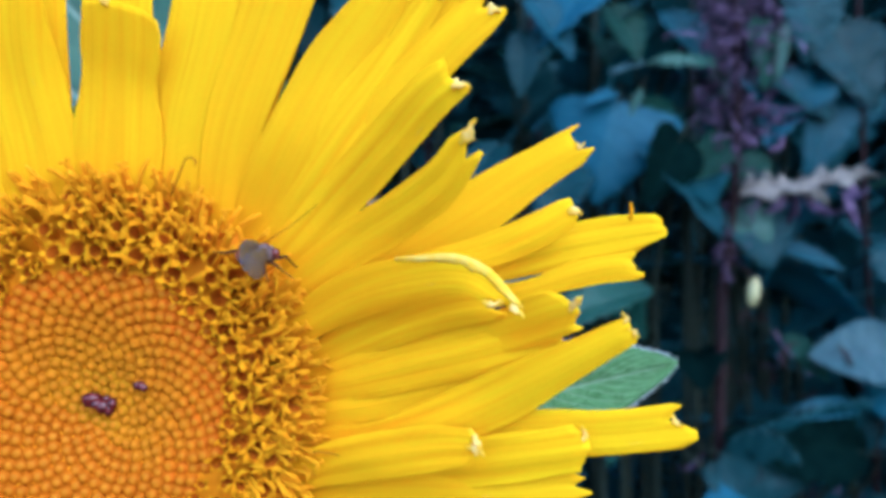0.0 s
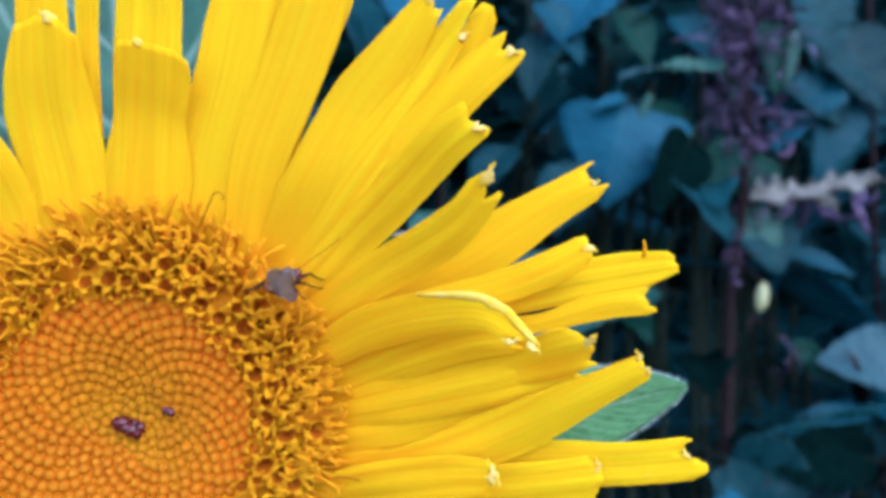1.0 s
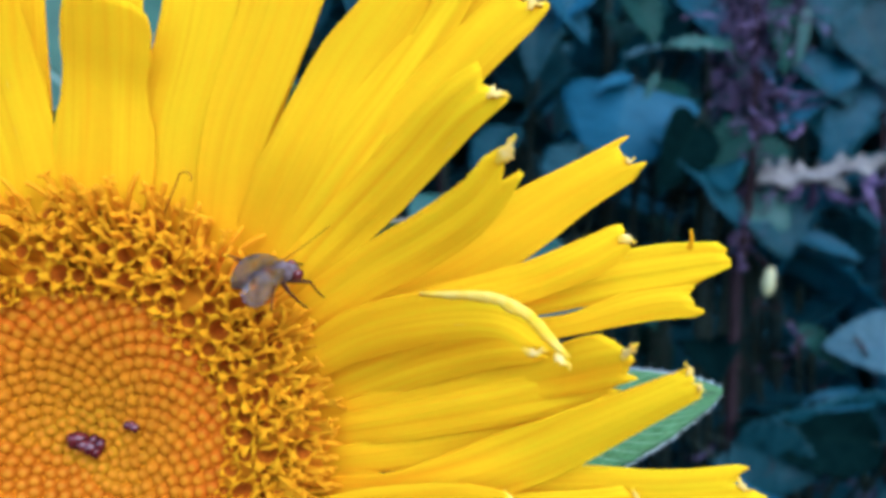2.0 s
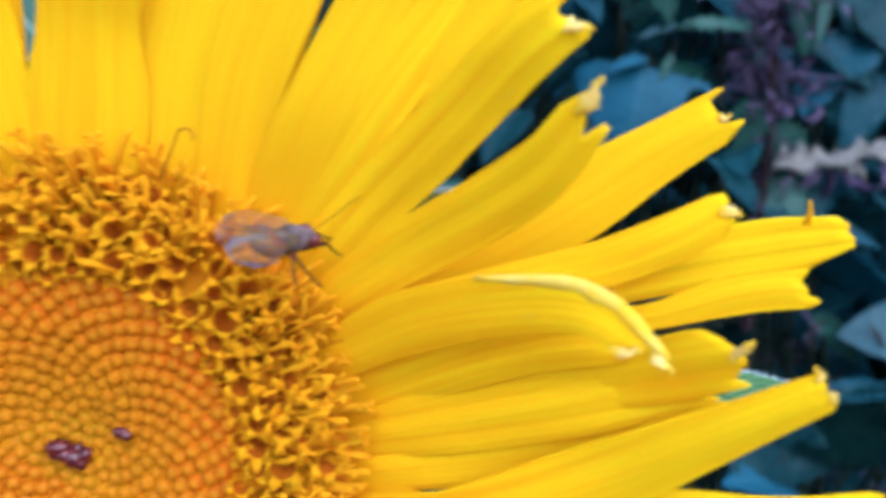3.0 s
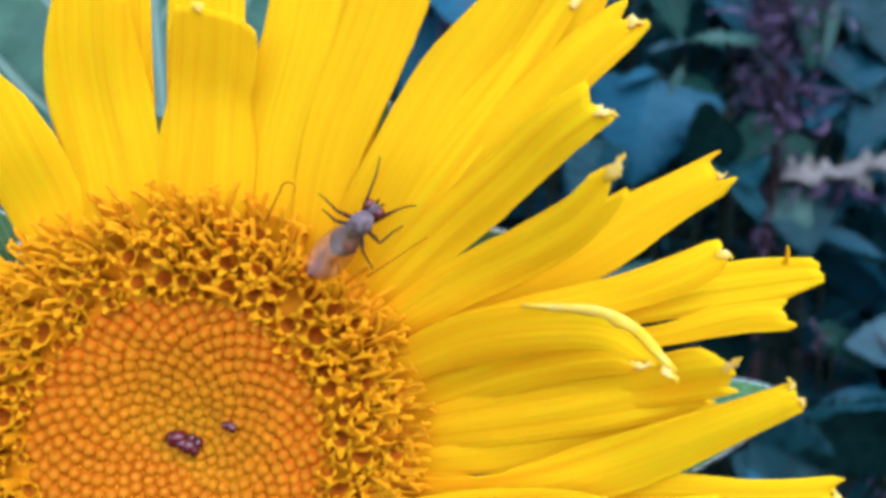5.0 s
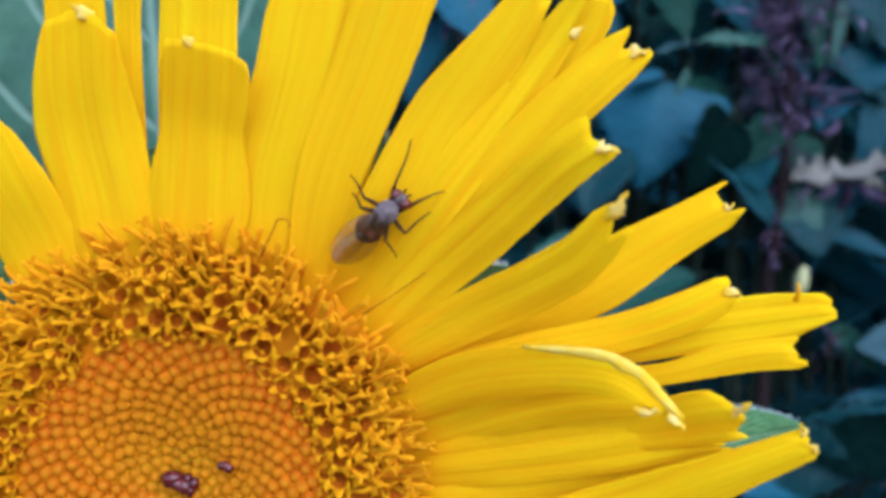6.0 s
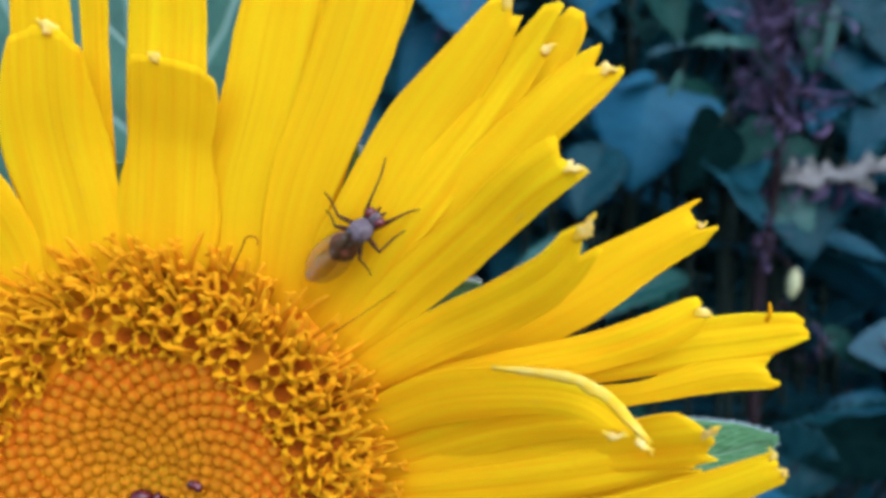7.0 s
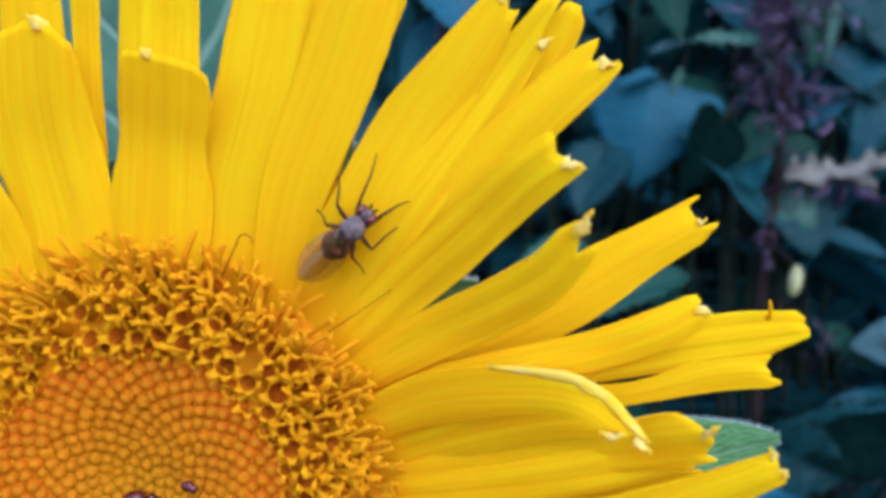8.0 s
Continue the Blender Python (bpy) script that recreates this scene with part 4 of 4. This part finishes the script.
def hedge_plant(x, y, height, seed, lean=(0.0, 0.0)):
    """A leafy weed: a square stem with leaves in crossed pairs."""
    rnd = random.Random(seed)
    ob = thing("leafy_plant", Matrix.Translation((x, y, 0)), "dark green leafy weed with toothed drooping leaves", "plant", "weeds behind the flower")
    pts = [Vector((lean[0] * s * s + 0.02 * fbm(s * 3, seed), lean[1] * s * s + 0.02 * fbm(s * 3, seed + 5), height * s - 0.02 * (s == 0))) for s in (k / 10 for k in range(11))]
    bm = bmesh.new()
    tube(bm, pts, [0.004 - 0.0026 * k / 10 for k in range(11)], 6)
    part("stem", bm, M_TWIG if seed % 3 == 0 else M_STALK, ob)
    z, k = 0.25, 0
    while z < height:
        s = z / height
        i = min(9, int(s * 10))
        p = pts[i].lerp(pts[i + 1], s * 10 - i)
        for side in (0, 180):
            if rnd.random() < 0.12:
                continue
            yaw = k * 90 + side + rnd.uniform(-25, 25) + seed * 37
            size = rnd.uniform(0.75, 1.35) * (1.0 if s < 0.85 else 0.6)
            me = rnd.choice(LEAVES)
            stalk = 0.022
            m = Matrix.Translation(p) @ pose(0, 0, 0, 0, 0, yaw) @ pose(0, stalk * size, 0, rnd.uniform(-35, 25), rnd.uniform(-25, 25), 0) @ Matrix.Diagonal((size, size, size, 1))
            shared("leaf", me, ob, m)
        z += rnd.uniform(0.032, 0.055)
        k += 1
    return ob


def hedge():
    rnd = random.Random(8)
    k = 0
    for x in (-0.46, -0.33, -0.21, -0.1, 0.01, 0.1, 0.19, 0.28, 0.37, 0.46, 0.57):
        for row, y in enumerate((0.42, 0.52)):
            hedge_plant(x + rnd.uniform(-0.04, 0.04) + 0.05 * row, y + rnd.uniform(-0.02, 0.05), rnd.uniform(1.35, 1.6), 100 + k, (rnd.uniform(-0.05, 0.05), rnd.uniform(-0.08, 0.02)))
            k += 1


hedge()


def thicket():
    """The dense growth further back, far too many leaves to count."""
    rnd = random.Random(9)
    bm = bmesh.new()
    for k in range(15000):
        x, y = rnd.uniform(-2.6, 2.6), rnd.uniform(0.65, 1.7)
        z = rnd.uniform(0.0, 1.0 + y)
        ln = rnd.uniform(0.06, 0.12) + 0.06 * (y - 0.65)
        w = ln * rnd.uniform(0.45, 0.6)
        m = Matrix.Translation((x, y, z)) @ Euler((rnd.uniform(-0.9, 0.5), rnd.uniform(-0.6, 0.6), rnd.uniform(0, 6.28))).to_matrix().to_4x4()
        v = [bm.verts.new(m @ Vector(p)) for p in ((0, 0, 0), (w * 0.5, ln * 0.35, 0.006), (w * 0.4, ln * 0.7, -0.004), (0, ln, -0.02), (-w * 0.4, ln * 0.7, -0.004), (-w * 0.5, ln * 0.35, 0.006), (0, ln * 0.5, 0))]
        for a in range(6):
            bm.faces.new((v[6], v[a], v[(a + 1) % 6]))
    for k in range(15000):
        x, y = rnd.uniform(-3.5, 3.5), rnd.uniform(1.7, 2.8)
        z = rnd.uniform(0.0, 3.4)
        ln, w = rnd.uniform(0.16, 0.26), rnd.uniform(0.09, 0.14)
        m = Matrix.Translation((x, y, z)) @ Euler((rnd.uniform(-1.6, -0.6), rnd.uniform(-0.6, 0.6), rnd.uniform(-0.9, 0.9))).to_matrix().to_4x4()
        v = [bm.verts.new(m @ Vector(p)) for p in ((0, 0, 0), (w * 0.5, ln * 0.35, 0.01), (w * 0.4, ln * 0.7, -0.01), (0, ln, -0.04), (-w * 0.4, ln * 0.7, -0.01), (-w * 0.5, ln * 0.35, 0.01))]
        bm.faces.new(v)
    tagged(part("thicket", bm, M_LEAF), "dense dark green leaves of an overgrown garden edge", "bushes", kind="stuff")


thicket()


def placed_leaf(stalk, tip, up, width, material, label, seed, name="leaf_spray", serrate=0.16, droop=0.2, teeth=13, fold=0.25, wave=0.05, early=0.72):
    """One leaf of note behind the flower, on a long stalk of its own that comes from the ground."""
    stalk, tip, up = Vector(stalk), Vector(tip), Vector(up)
    ob = thing(name, Matrix.Translation((stalk.x, stalk.y, 0)), label, "leaf", "single leaves behind the flower")
    y = (tip - stalk).normalized()
    x = y.cross(up).normalized()
    z = x.cross(y)
    bm = bmesh.new()
    sheet(bm, blade(44, 13, (tip - stalk).length, width, serrate, teeth, fold, droop, seed, 0.8, wave, early), 0.0006)
    base = Vector((stalk.x, stalk.y, 0))
    bm.transform(Matrix.Translation(stalk - base) @ Matrix((x, y, z)).transposed().to_4x4())
    part("blade", bm, material, ob)
    bm = bmesh.new()
    s0 = stalk - base
    tube(bm, [s0 + y * 0.004, s0 - y * 0.02 + Vector((0, 0.012, -0.004)), s0 + Vector((0, 0.05, -0.08)), Vector((0.01, 0.07, s0.z * 0.5)), Vector((0, 0.08, -0.02))], [0.001, 0.0012, 0.0018, 0.003, 0.004], 6)
    part("stalk", bm, M_STALK, ob)
    return ob


placed_leaf((0.1085, 0.3500, 1.2339), (0.0912, 0.3350, 1.1794), (0.0, -0.72, 0.7), 0.078, M_LEAF_SKYLIT, "drooping pale green leaf catching the sky", 2, serrate=0.05, droop=0.3, wave=0.015, early=0.42, fold=-0.2)
placed_leaf((-0.0206, 0.3500, 1.3006), (0.0078, 0.3300, 1.2571), (0.0, -0.6, 0.8), 0.05, M_LEAF_SKYLIT, "blue-green toothed leaf catching the sky", 31)
placed_leaf((0.2760, 0.3500, 1.0840), (0.2235, 0.3500, 1.0879), (0.1, -0.85, 0.5), 0.042, M_LEAF_SILVER, "smooth silvery pointed leaf catching the sky", 4, serrate=0.02)
placed_leaf((0.2656, 0.3600, 1.0413), (0.1769, 0.3350, 1.0282), (0.0, -0.95, -0.3), 0.05, M_LEAF, "dark green leaf with small insect holes", 6)
placed_leaf((0.1948, 0.3500, 0.9967), (0.1531, 0.3300, 1.0122), (0.0, -0.5, 0.9), 0.03, M_LEAF_SKYLIT, "small pale green toothed leaf", 8)
placed_leaf((0.0792, 0.3500, 1.1993), (0.0601, 0.3300, 1.1631), (-0.1, -0.7, 0.8), 0.036, M_LEAF, "dark green toothed leaf hanging down", 9)
placed_leaf((0.1905, 0.3650, 1.1718), (0.1977, 0.3450, 1.1389), (0.0, -0.7, 0.7), 0.045, M_LEAF, "dark green toothed leaf hanging down", 10)
placed_leaf((0.2107, 0.3700, 1.2528), (0.2392, 0.3500, 1.2291), (0.0, -0.6, 0.8), 0.05, M_LEAF, "dark green toothed leaf behind the dried spike", 12)
placed_leaf((0.1311, 0.3650, 1.1242), (0.0361, 0.3300, 1.1072), (0.0, -0.5, 0.85), 0.03, M_LEAF_TEAL, "narrow pale green leaf catching the sky", 13)


placed_leaf((0.1039, 0.3600, 1.3134), (0.0561, 0.3350, 1.2715), (-0.2, -0.6, 0.8), 0.05, M_LEAF_SKYLIT, "blue-green toothed leaf catching the sky", 15)
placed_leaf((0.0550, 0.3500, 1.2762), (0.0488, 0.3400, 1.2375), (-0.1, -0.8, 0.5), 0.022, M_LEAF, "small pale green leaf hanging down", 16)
placed_leaf((0.1412, 0.3700, 1.2930), (0.1677, 0.3500, 1.2597), (0.1, -0.6, 0.8), 0.035, M_LEAF_SKYBLUE, "pale green toothed leaf catching the sky", 17)
placed_leaf((0.2228, 0.3600, 1.3100), (0.2245, 0.3450, 1.2583), (0.1, -0.97, 0.1), 0.04, M_LEAF, "dark green toothed leaf hanging down", 18)
placed_leaf((0.2393, 0.3650, 1.2810), (0.2637, 0.3450, 1.2354), (0.1, -0.95, 0.2), 0.05, M_LEAF, "dark green toothed leaf behind the dried spike", 19)
placed_leaf((0.0404, 0.3700, 1.2130), (0.0151, 0.3450, 1.1863), (-0.2, -0.6, 0.8), 0.03, M_LEAF, "dark green toothed leaf hanging down", 20)
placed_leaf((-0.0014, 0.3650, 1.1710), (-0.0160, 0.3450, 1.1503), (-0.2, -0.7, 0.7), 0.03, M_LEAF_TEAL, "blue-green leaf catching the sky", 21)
placed_leaf((0.0560, 0.3500, 1.2940), (0.0830, 0.3350, 1.2607), (0.0, -0.5, 0.85), 0.03, M_LEAF_SKYBLUE, "blue-green toothed leaf catching the sky", 33)
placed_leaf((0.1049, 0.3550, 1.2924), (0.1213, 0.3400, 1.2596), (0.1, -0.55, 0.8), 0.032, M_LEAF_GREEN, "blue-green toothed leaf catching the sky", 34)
placed_leaf((0.2236, 0.3720, 1.2483), (0.1976, 0.3520, 1.2136), (0.0, -0.6, 0.8), 0.03, M_LEAF_SKYLIT, "small blue-green leaf behind the dried spike", 35)
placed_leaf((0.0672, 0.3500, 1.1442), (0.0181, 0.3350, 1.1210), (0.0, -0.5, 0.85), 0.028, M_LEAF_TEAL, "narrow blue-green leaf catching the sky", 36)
placed_leaf((0.1677, 0.3500, 1.0277), (0.2124, 0.3350, 1.0100), (0.0, -0.95, -0.2), 0.05, M_LEAF, "dark green toothed leaf low in the weeds", 22)
placed_leaf((0.1413, 0.3380, 1.2119), (0.1166, 0.3250, 1.1724), (0.1, -0.9, -0.3), 0.038, M_LEAF_SHADED, "dark green leaf beside the pale one, its shade put into the colour", 51, serrate=0.04, early=0.55, droop=0.1)
placed_leaf((0.2365, 0.3600, 1.2521), (0.2007, 0.3500, 1.2288), (0.0, -0.85, 0.5), 0.032, M_LEAF_SKYBLUE, "blue-green veined leaf behind the dried spike", 52, serrate=0.1)
placed_leaf((0.1936, 0.3550, 1.2842), (0.1950, 0.3400, 1.2423), (0.2, -0.95, 0.1), 0.023, M_LEAF_GREEN, "dark green toothed leaf hanging down", 53)
placed_leaf((0.2062, 0.3500, 1.2795), (0.1996, 0.3400, 1.2448), (0.0, -0.7, 0.6), 0.007, M_LEAF_TEAL, "narrow pale green leaf edge catching the sky", 54, serrate=0.04)
placed_leaf((0.2481, 0.3650, 1.2452), (0.2244, 0.3500, 1.1922), (0.2, -0.85, 0.4), 0.032, M_LEAF_SKYBLUE, "blue-green toothed leaf hanging down", 55)
placed_leaf((0.1846, 0.3600, 1.1748), (0.1954, 0.3500, 1.1387), (0.1, -0.95, 0.15), 0.027, M_LEAF_TEAL, "blue-green leaf under the wilted one", 56, serrate=0.06)
placed_leaf((0.1647, 0.3500, 1.2556), (0.1243, 0.3400, 1.2605), (0.0, -0.7, 0.7), 0.014, M_LEAF_TEAL, "pale crumpled leaf catching the sky", 57, wave=0.2)
placed_leaf((0.1231, 0.3500, 1.2570), (0.1025, 0.3450, 1.2524), (0.0, -0.7, 0.7), 0.007, M_LEAF_SILVER, "small pale curled leaf", 58, wave=0.2)
placed_leaf((0.1218, 0.3500, 1.2411), (0.1142, 0.3450, 1.2258), (0.2, -0.8, 0.5), 0.005, M_LEAF_TEAL, "small pale curled leaf", 59, wave=0.2)
placed_leaf((0.1075, 0.3500, 1.2385), (0.0855, 0.3450, 1.2341), (0.0, -0.7, 0.7), 0.011, M_LEAF_SKYLIT, "small blue-green leaf catching the sky", 60)
placed_leaf((0.1769, 0.3600, 1.2143), (0.1520, 0.3500, 1.1885), (0.0, -0.9, 0.3), 0.023, M_LEAF_GREEN, "dark green leaf beside the dried spike", 61)
placed_leaf((0.2014, 0.3620, 1.2015), (0.1691, 0.3520, 1.1856), (0.0, -0.9, 0.4), 0.020, M_LEAF_GREEN, "dark green leaf beside the dried spike", 62)
placed_leaf((0.0853, 0.3550, 1.1951), (0.0554, 0.3400, 1.1681), (-0.2, -0.85, 0.5), 0.030, M_LEAF_SKYBLUE, "blue-green toothed leaf hanging down", 63)
placed_leaf((0.1472, 0.3700, 1.2357), (0.1008, 0.3600, 1.2269), (0.0, -0.9, 0.4), 0.017, M_LEAF_GREEN, "dark green leaf in the weeds", 64)
placed_leaf((0.2480, 0.3500, 1.0538), (0.2008, 0.3400, 1.0560), (0.0, -0.6, 0.8), 0.016, M_LEAF_SKYBLUE, "blue-green leaf low in the weeds", 65)
placed_leaf((0.2495, 0.3450, 1.0289), (0.1702, 0.3350, 1.0410), (0.0, -0.95, 0.2), 0.042, M_LEAF_SHADED, "large dark green leaf with insect holes, shade put into its colour", 66, wave=0.1)
placed_leaf((0.1580, 0.3500, 1.0198), (0.1801, 0.3400, 0.9973), (0.0, -0.7, 0.7), 0.020, M_LEAF, "blue-green leaf low in the weeds", 67)
placed_leaf((0.2105, 0.3700, 1.1483), (0.2513, 0.3600, 1.1388), (0.0, -0.7, 0.6), 0.015, M_LEAF_SKYBLUE, "dim blue-green leaf low in the weeds", 68)
placed_leaf((0.2156, 0.3700, 1.0935), (0.2412, 0.3600, 1.0682), (0.0, -0.9, 0.3), 0.014, M_LEAF_GREEN, "dim green leaf low in the weeds", 69)
placed_leaf((-0.0185, 0.3600, 1.2719), (-0.0405, 0.3500, 1.2274), (0.0, -0.7, 0.7), 0.020, M_LEAF_SKYBLUE, "blue-green leaf seen between the petals", 70)
placed_leaf((0.0008, 0.3450, 1.2831), (-0.0179, 0.3400, 1.2597), (0.0, -0.8, 0.5), 0.010, M_DRY, "dry lavender leaf seen between the petals", 71)


def curl(bm, p, d, length, width, turns, rnd):
    """A dried bract: a strip that coils and twists."""
    d = d.normalized()
    s = d.orthogonal().normalized()
    s = Matrix.Rotation(rnd.uniform(0, 6.28), 3, d) @ s
    rows = []
    n = 12
    for i in range(n):
        a = i / (n - 1)
        w = width * (0.35 + math.sin(math.pi * min(1, a + 0.1))) * 0.5
        tw = Matrix.Rotation(a * rnd.uniform(0.6, 1.0) * 2.4, 3, d)
        sd = tw @ s
        rows.append([p + sd * w * u + d.cross(sd) * w * 0.4 * u * u for u in (-1, 0, 1)])
        d = Matrix.Rotation(turns / n * 6.28 * (0.4 + a), 3, s) @ d
        d = (d + Vector((0, 0, -0.06))).normalized()
        p = p + d * length / n
    sheet(bm, rows, 0.0004)


def dried_spike():
    """A withered flower spike with coiled purple-brown bracts, and a wilted leaf on it."""
    foot, mid, top = Vector((0.1705, 0.3550, 1.1252)), Vector((0.1798, 0.3550, 1.2038)), Vector((0.1789, 0.3550, 1.3159))
    base = Vector((foot.x - 0.03, foot.y + 0.02, 0))
    ob = thing("dried_spike", Matrix.Translation(base), "withered purple-brown flower spike with coiled dry bracts", "dried plant")
    pts = [Vector((0, 0, -0.02)), (foot - base) * 0.5 + Vector((0.01, 0.01, 0))] + [curve3(foot, mid, top, s) - base for s in (k / 12 for k in range(13))]
    bm = bmesh.new()
    tube(bm, pts, [0.005, 0.004] + [0.0032 - 0.0018 * k / 12 for k in range(13)], 8)
    part("stem", bm, M_TWIG, ob, "dark red-brown woody stem")
    rnd = random.Random(14)
    for k in range(300):
        s = 0.52 + 0.48 * rnd.random() ** 0.9 if rnd.random() < 0.9 else rnd.uniform(0.05, 0.5)
        p = curve3(foot, mid, top, s) - base
        a = rnd.uniform(0, 6.28)
        d = Vector((math.cos(a), math.sin(a) * 0.8, rnd.uniform(-0.4, 0.6)))
        out = rnd.uniform(0, 0.024) * (1 if 0.5 < s else 0.4)
        bm = bmesh.new()
        curl(bm, p + d.normalized() * out, d, rnd.uniform(0.012, 0.034), rnd.uniform(0.0006, 0.0019), rnd.uniform(-1.8, 1.8), rnd)
        part("dry_bract", bm, M_DRY, ob)
    # the wilted leaf that stands out from the stem
    a, b = Vector((0.1801, 0.3520, 1.1776)), Vector((0.2503, 0.3450, 1.1855))
    y = (b - a).normalized()
    x = y.cross(Vector((0, -0.6, 0.8))).normalized()
    bm = bmesh.new()
    sheet(bm, blade(40, 9, (b - a).length, 0.015, 0.8, 7, 0.5, -0.08, 3, 0.6, 0.45), 0.0006)
    bm.transform(Matrix.Translation(a - base) @ Matrix((x, y, x.cross(y))).transposed().to_4x4())
    part("wilted_leaf", bm, M_WILT, ob, "pale wilted toothed leaf")
    for q, ln in ((0.45, 0.03), (0.5, 0.036), (0.8, 0.034), (0.9, 0.028), (0.35, 0.02)):
        bm = bmesh.new()
        curl(bm, a.lerp(b, q) - base, Vector((rnd.uniform(-0.5, 0.5), -0.3, -0.8)), ln, 0.004, rnd.uniform(-0.6, 0.6), rnd)
        part("dry_bract", bm, M_DRY, ob)
    bm = bmesh.new()
    c = Vector((0.1800, 0.3350, 1.1229)) - base
    ball(bm, c, (0.0035, 0.0035, 0.0085), 12, 9, pose(0, 0, 0, 0, 8, 0))
    part("seed_pod", bm, M_POD, ob, "pale yellow-green seed pod")
    bm = bmesh.new()
    tube(bm, [c + Vector((0, 0, 0.0075)), c + Vector((-0.004, 0.008, 0.016)), c + Vector((-0.014, 0.02, 0.02))], 0.0006, 5)
    part("pod_stalk", bm, M_TWIG, ob)
    for k in range(9):
        bm = bmesh.new()
        q = rnd.uniform(0.05, 0.9)
        curl(bm, a.lerp(b, q) - base + Vector((0, -0.002, rnd.uniform(-0.003, 0.004))), (b - a).normalized() + Vector((0, rnd.uniform(-0.4, 0.2), rnd.uniform(-0.5, 0.6))), rnd.uniform(0.014, 0.03), rnd.uniform(0.0015, 0.004), rnd.uniform(-0.35, 0.35), rnd)
        part("wilted_shred", bm, M_WILT, ob, "pale wilted leaf shred")
    for k in range(34):
        bm = bmesh.new()
        p = Vector((rnd.uniform(-0.03, 0.06), rnd.uniform(-0.01, 0.03), rnd.uniform(-0.16, -0.01))) + (foot - base) + Vector((0.02, 0, -0.0))
        curl(bm, p, Vector((rnd.uniform(-1, 1), rnd.uniform(-1, 0.3), rnd.uniform(-1, 0.2))), rnd.uniform(0.012, 0.03), rnd.uniform(0.0008, 0.002), rnd.uniform(-1, 1), rnd)
        part("dry_bract", bm, M_TWIG if k % 3 else M_DRY, ob)


dried_spike()


# ---- what moves ----
def stance(x, y, h, heading, dip, lean=0):
    """The fly's pose on the flower: its place in millimetres, the way it heads, how far its nose dips and how far its back leans over."""
    return FACE @ Matrix.Translation(Vector((x, y, h)) * MM) @ pose(0, 0, 0, 0, 0, heading) @ pose(0, 0, 0, 0, dip, 0) @ pose(0, 0, 0, lean, 0, 0)


FLY_ROWS = [
    (0, 13.40, 11.06, 4.20, 18, 73, -45),
    (0.5, 13.63, 11.55, 4.20, 22, 70, -45),
    (1, 13.39, 11.62, 4.20, 48, 74, -35),
    (1.5, 13.95, 11.60, 4.20, 12, 73, -45),
    (1.7, 14.19, 11.66, 4.20, 6, 66, -45),
    (2.8, 14.37, 11.89, 5.00, -14, 60, -50),
    (3, 14.03, 12.38, 5.00, 4, 60, -46),
    (3.5, 13.91, 12.60, 5.00, 27, 22, -22),
    (4, 14.12, 13.72, 5.00, 37, 20, -5),
    (4.5, 13.17, 14.34, 5.00, 51, 18, 0),
    (4.7, 12.88, 14.41, 5.00, 51, 18, 0),
    (5.8, 14.59, 18.78, 3.90, 40, -6),
    (6, 14.83, 18.38, 3.90, 42, -6),
    (6.5, 15.06, 18.31, 3.90, 42, -6),
    (7, 15.09, 18.34, 3.90, 42, -6),
    (7.5, 15.09, 18.44, 3.90, 42, -6),
    (8, 14.92, 18.35, 3.90, 43, -6),
]

# how far each wing is spread and lifted, in degrees: seconds, then spread and lift of the left wing and of the right
WING_ROWS = [
    (0.0, -16, 60, 24, -28), (1.0, -16, 60, 24, -28), (1.7, -12, 60, 24, -28), (2.8, 4, 56, 12, -18), (3.1, 4, 34, 4, -8), (3.5, 2, 2, 0, 0), (4.7, 0, 0, 0, 0), (8.0, 0, 0, 0, 0),
]


# swing of each leg about its hip, in degrees: seconds, then front, middle and hind legs in turn, left and right
LEG_ROWS = [
    (0.0, -18, -5, 50, -30, 34, -12), (0.5, -30, 8, 62, -45, 24, 8), (1.0, -18, -8, 48, -25, 38, -8), (1.5, -28, 4, 64, -50, 26, 12),
    (2.1, -16, -10, 46, -25, 36, -12), (2.8, -28, 10, 60, -40, 24, 10), (3.5, -30, 6, 50, -72, 34, -16), (4.0, -34, 8, 36, -62, 22, -36),
    (4.5, -24, 0, 30, -45, 16, -24), (5.2, 0, -6, -4, 0, -4, 4), (5.8, 0, 0, 0, 0, 0, 0), (7.7, 0, 0, 0, 0, 0, 0), (8.0, 0, 6, -34, 0, 2, 0),
]


def motions():
    walk(FLY, [(t, stance(*row)) for t, *row in FLY_ROWS])
    for wing, sgn in WINGS:
        walk(wing, [(t, folded_wing(sgn, *(left if sgn > 0 else right))) for t, left, right in ((row[0], row[1:3], row[3:]) for row in WING_ROWS)])
    for k, (leg, root) in enumerate(LEGS):
        walk(leg, [(row[0], Matrix.Translation(root * MM) @ pose(0, 0, 0, 0, 0, row[k + 1])) for row in LEG_ROWS])


motions()
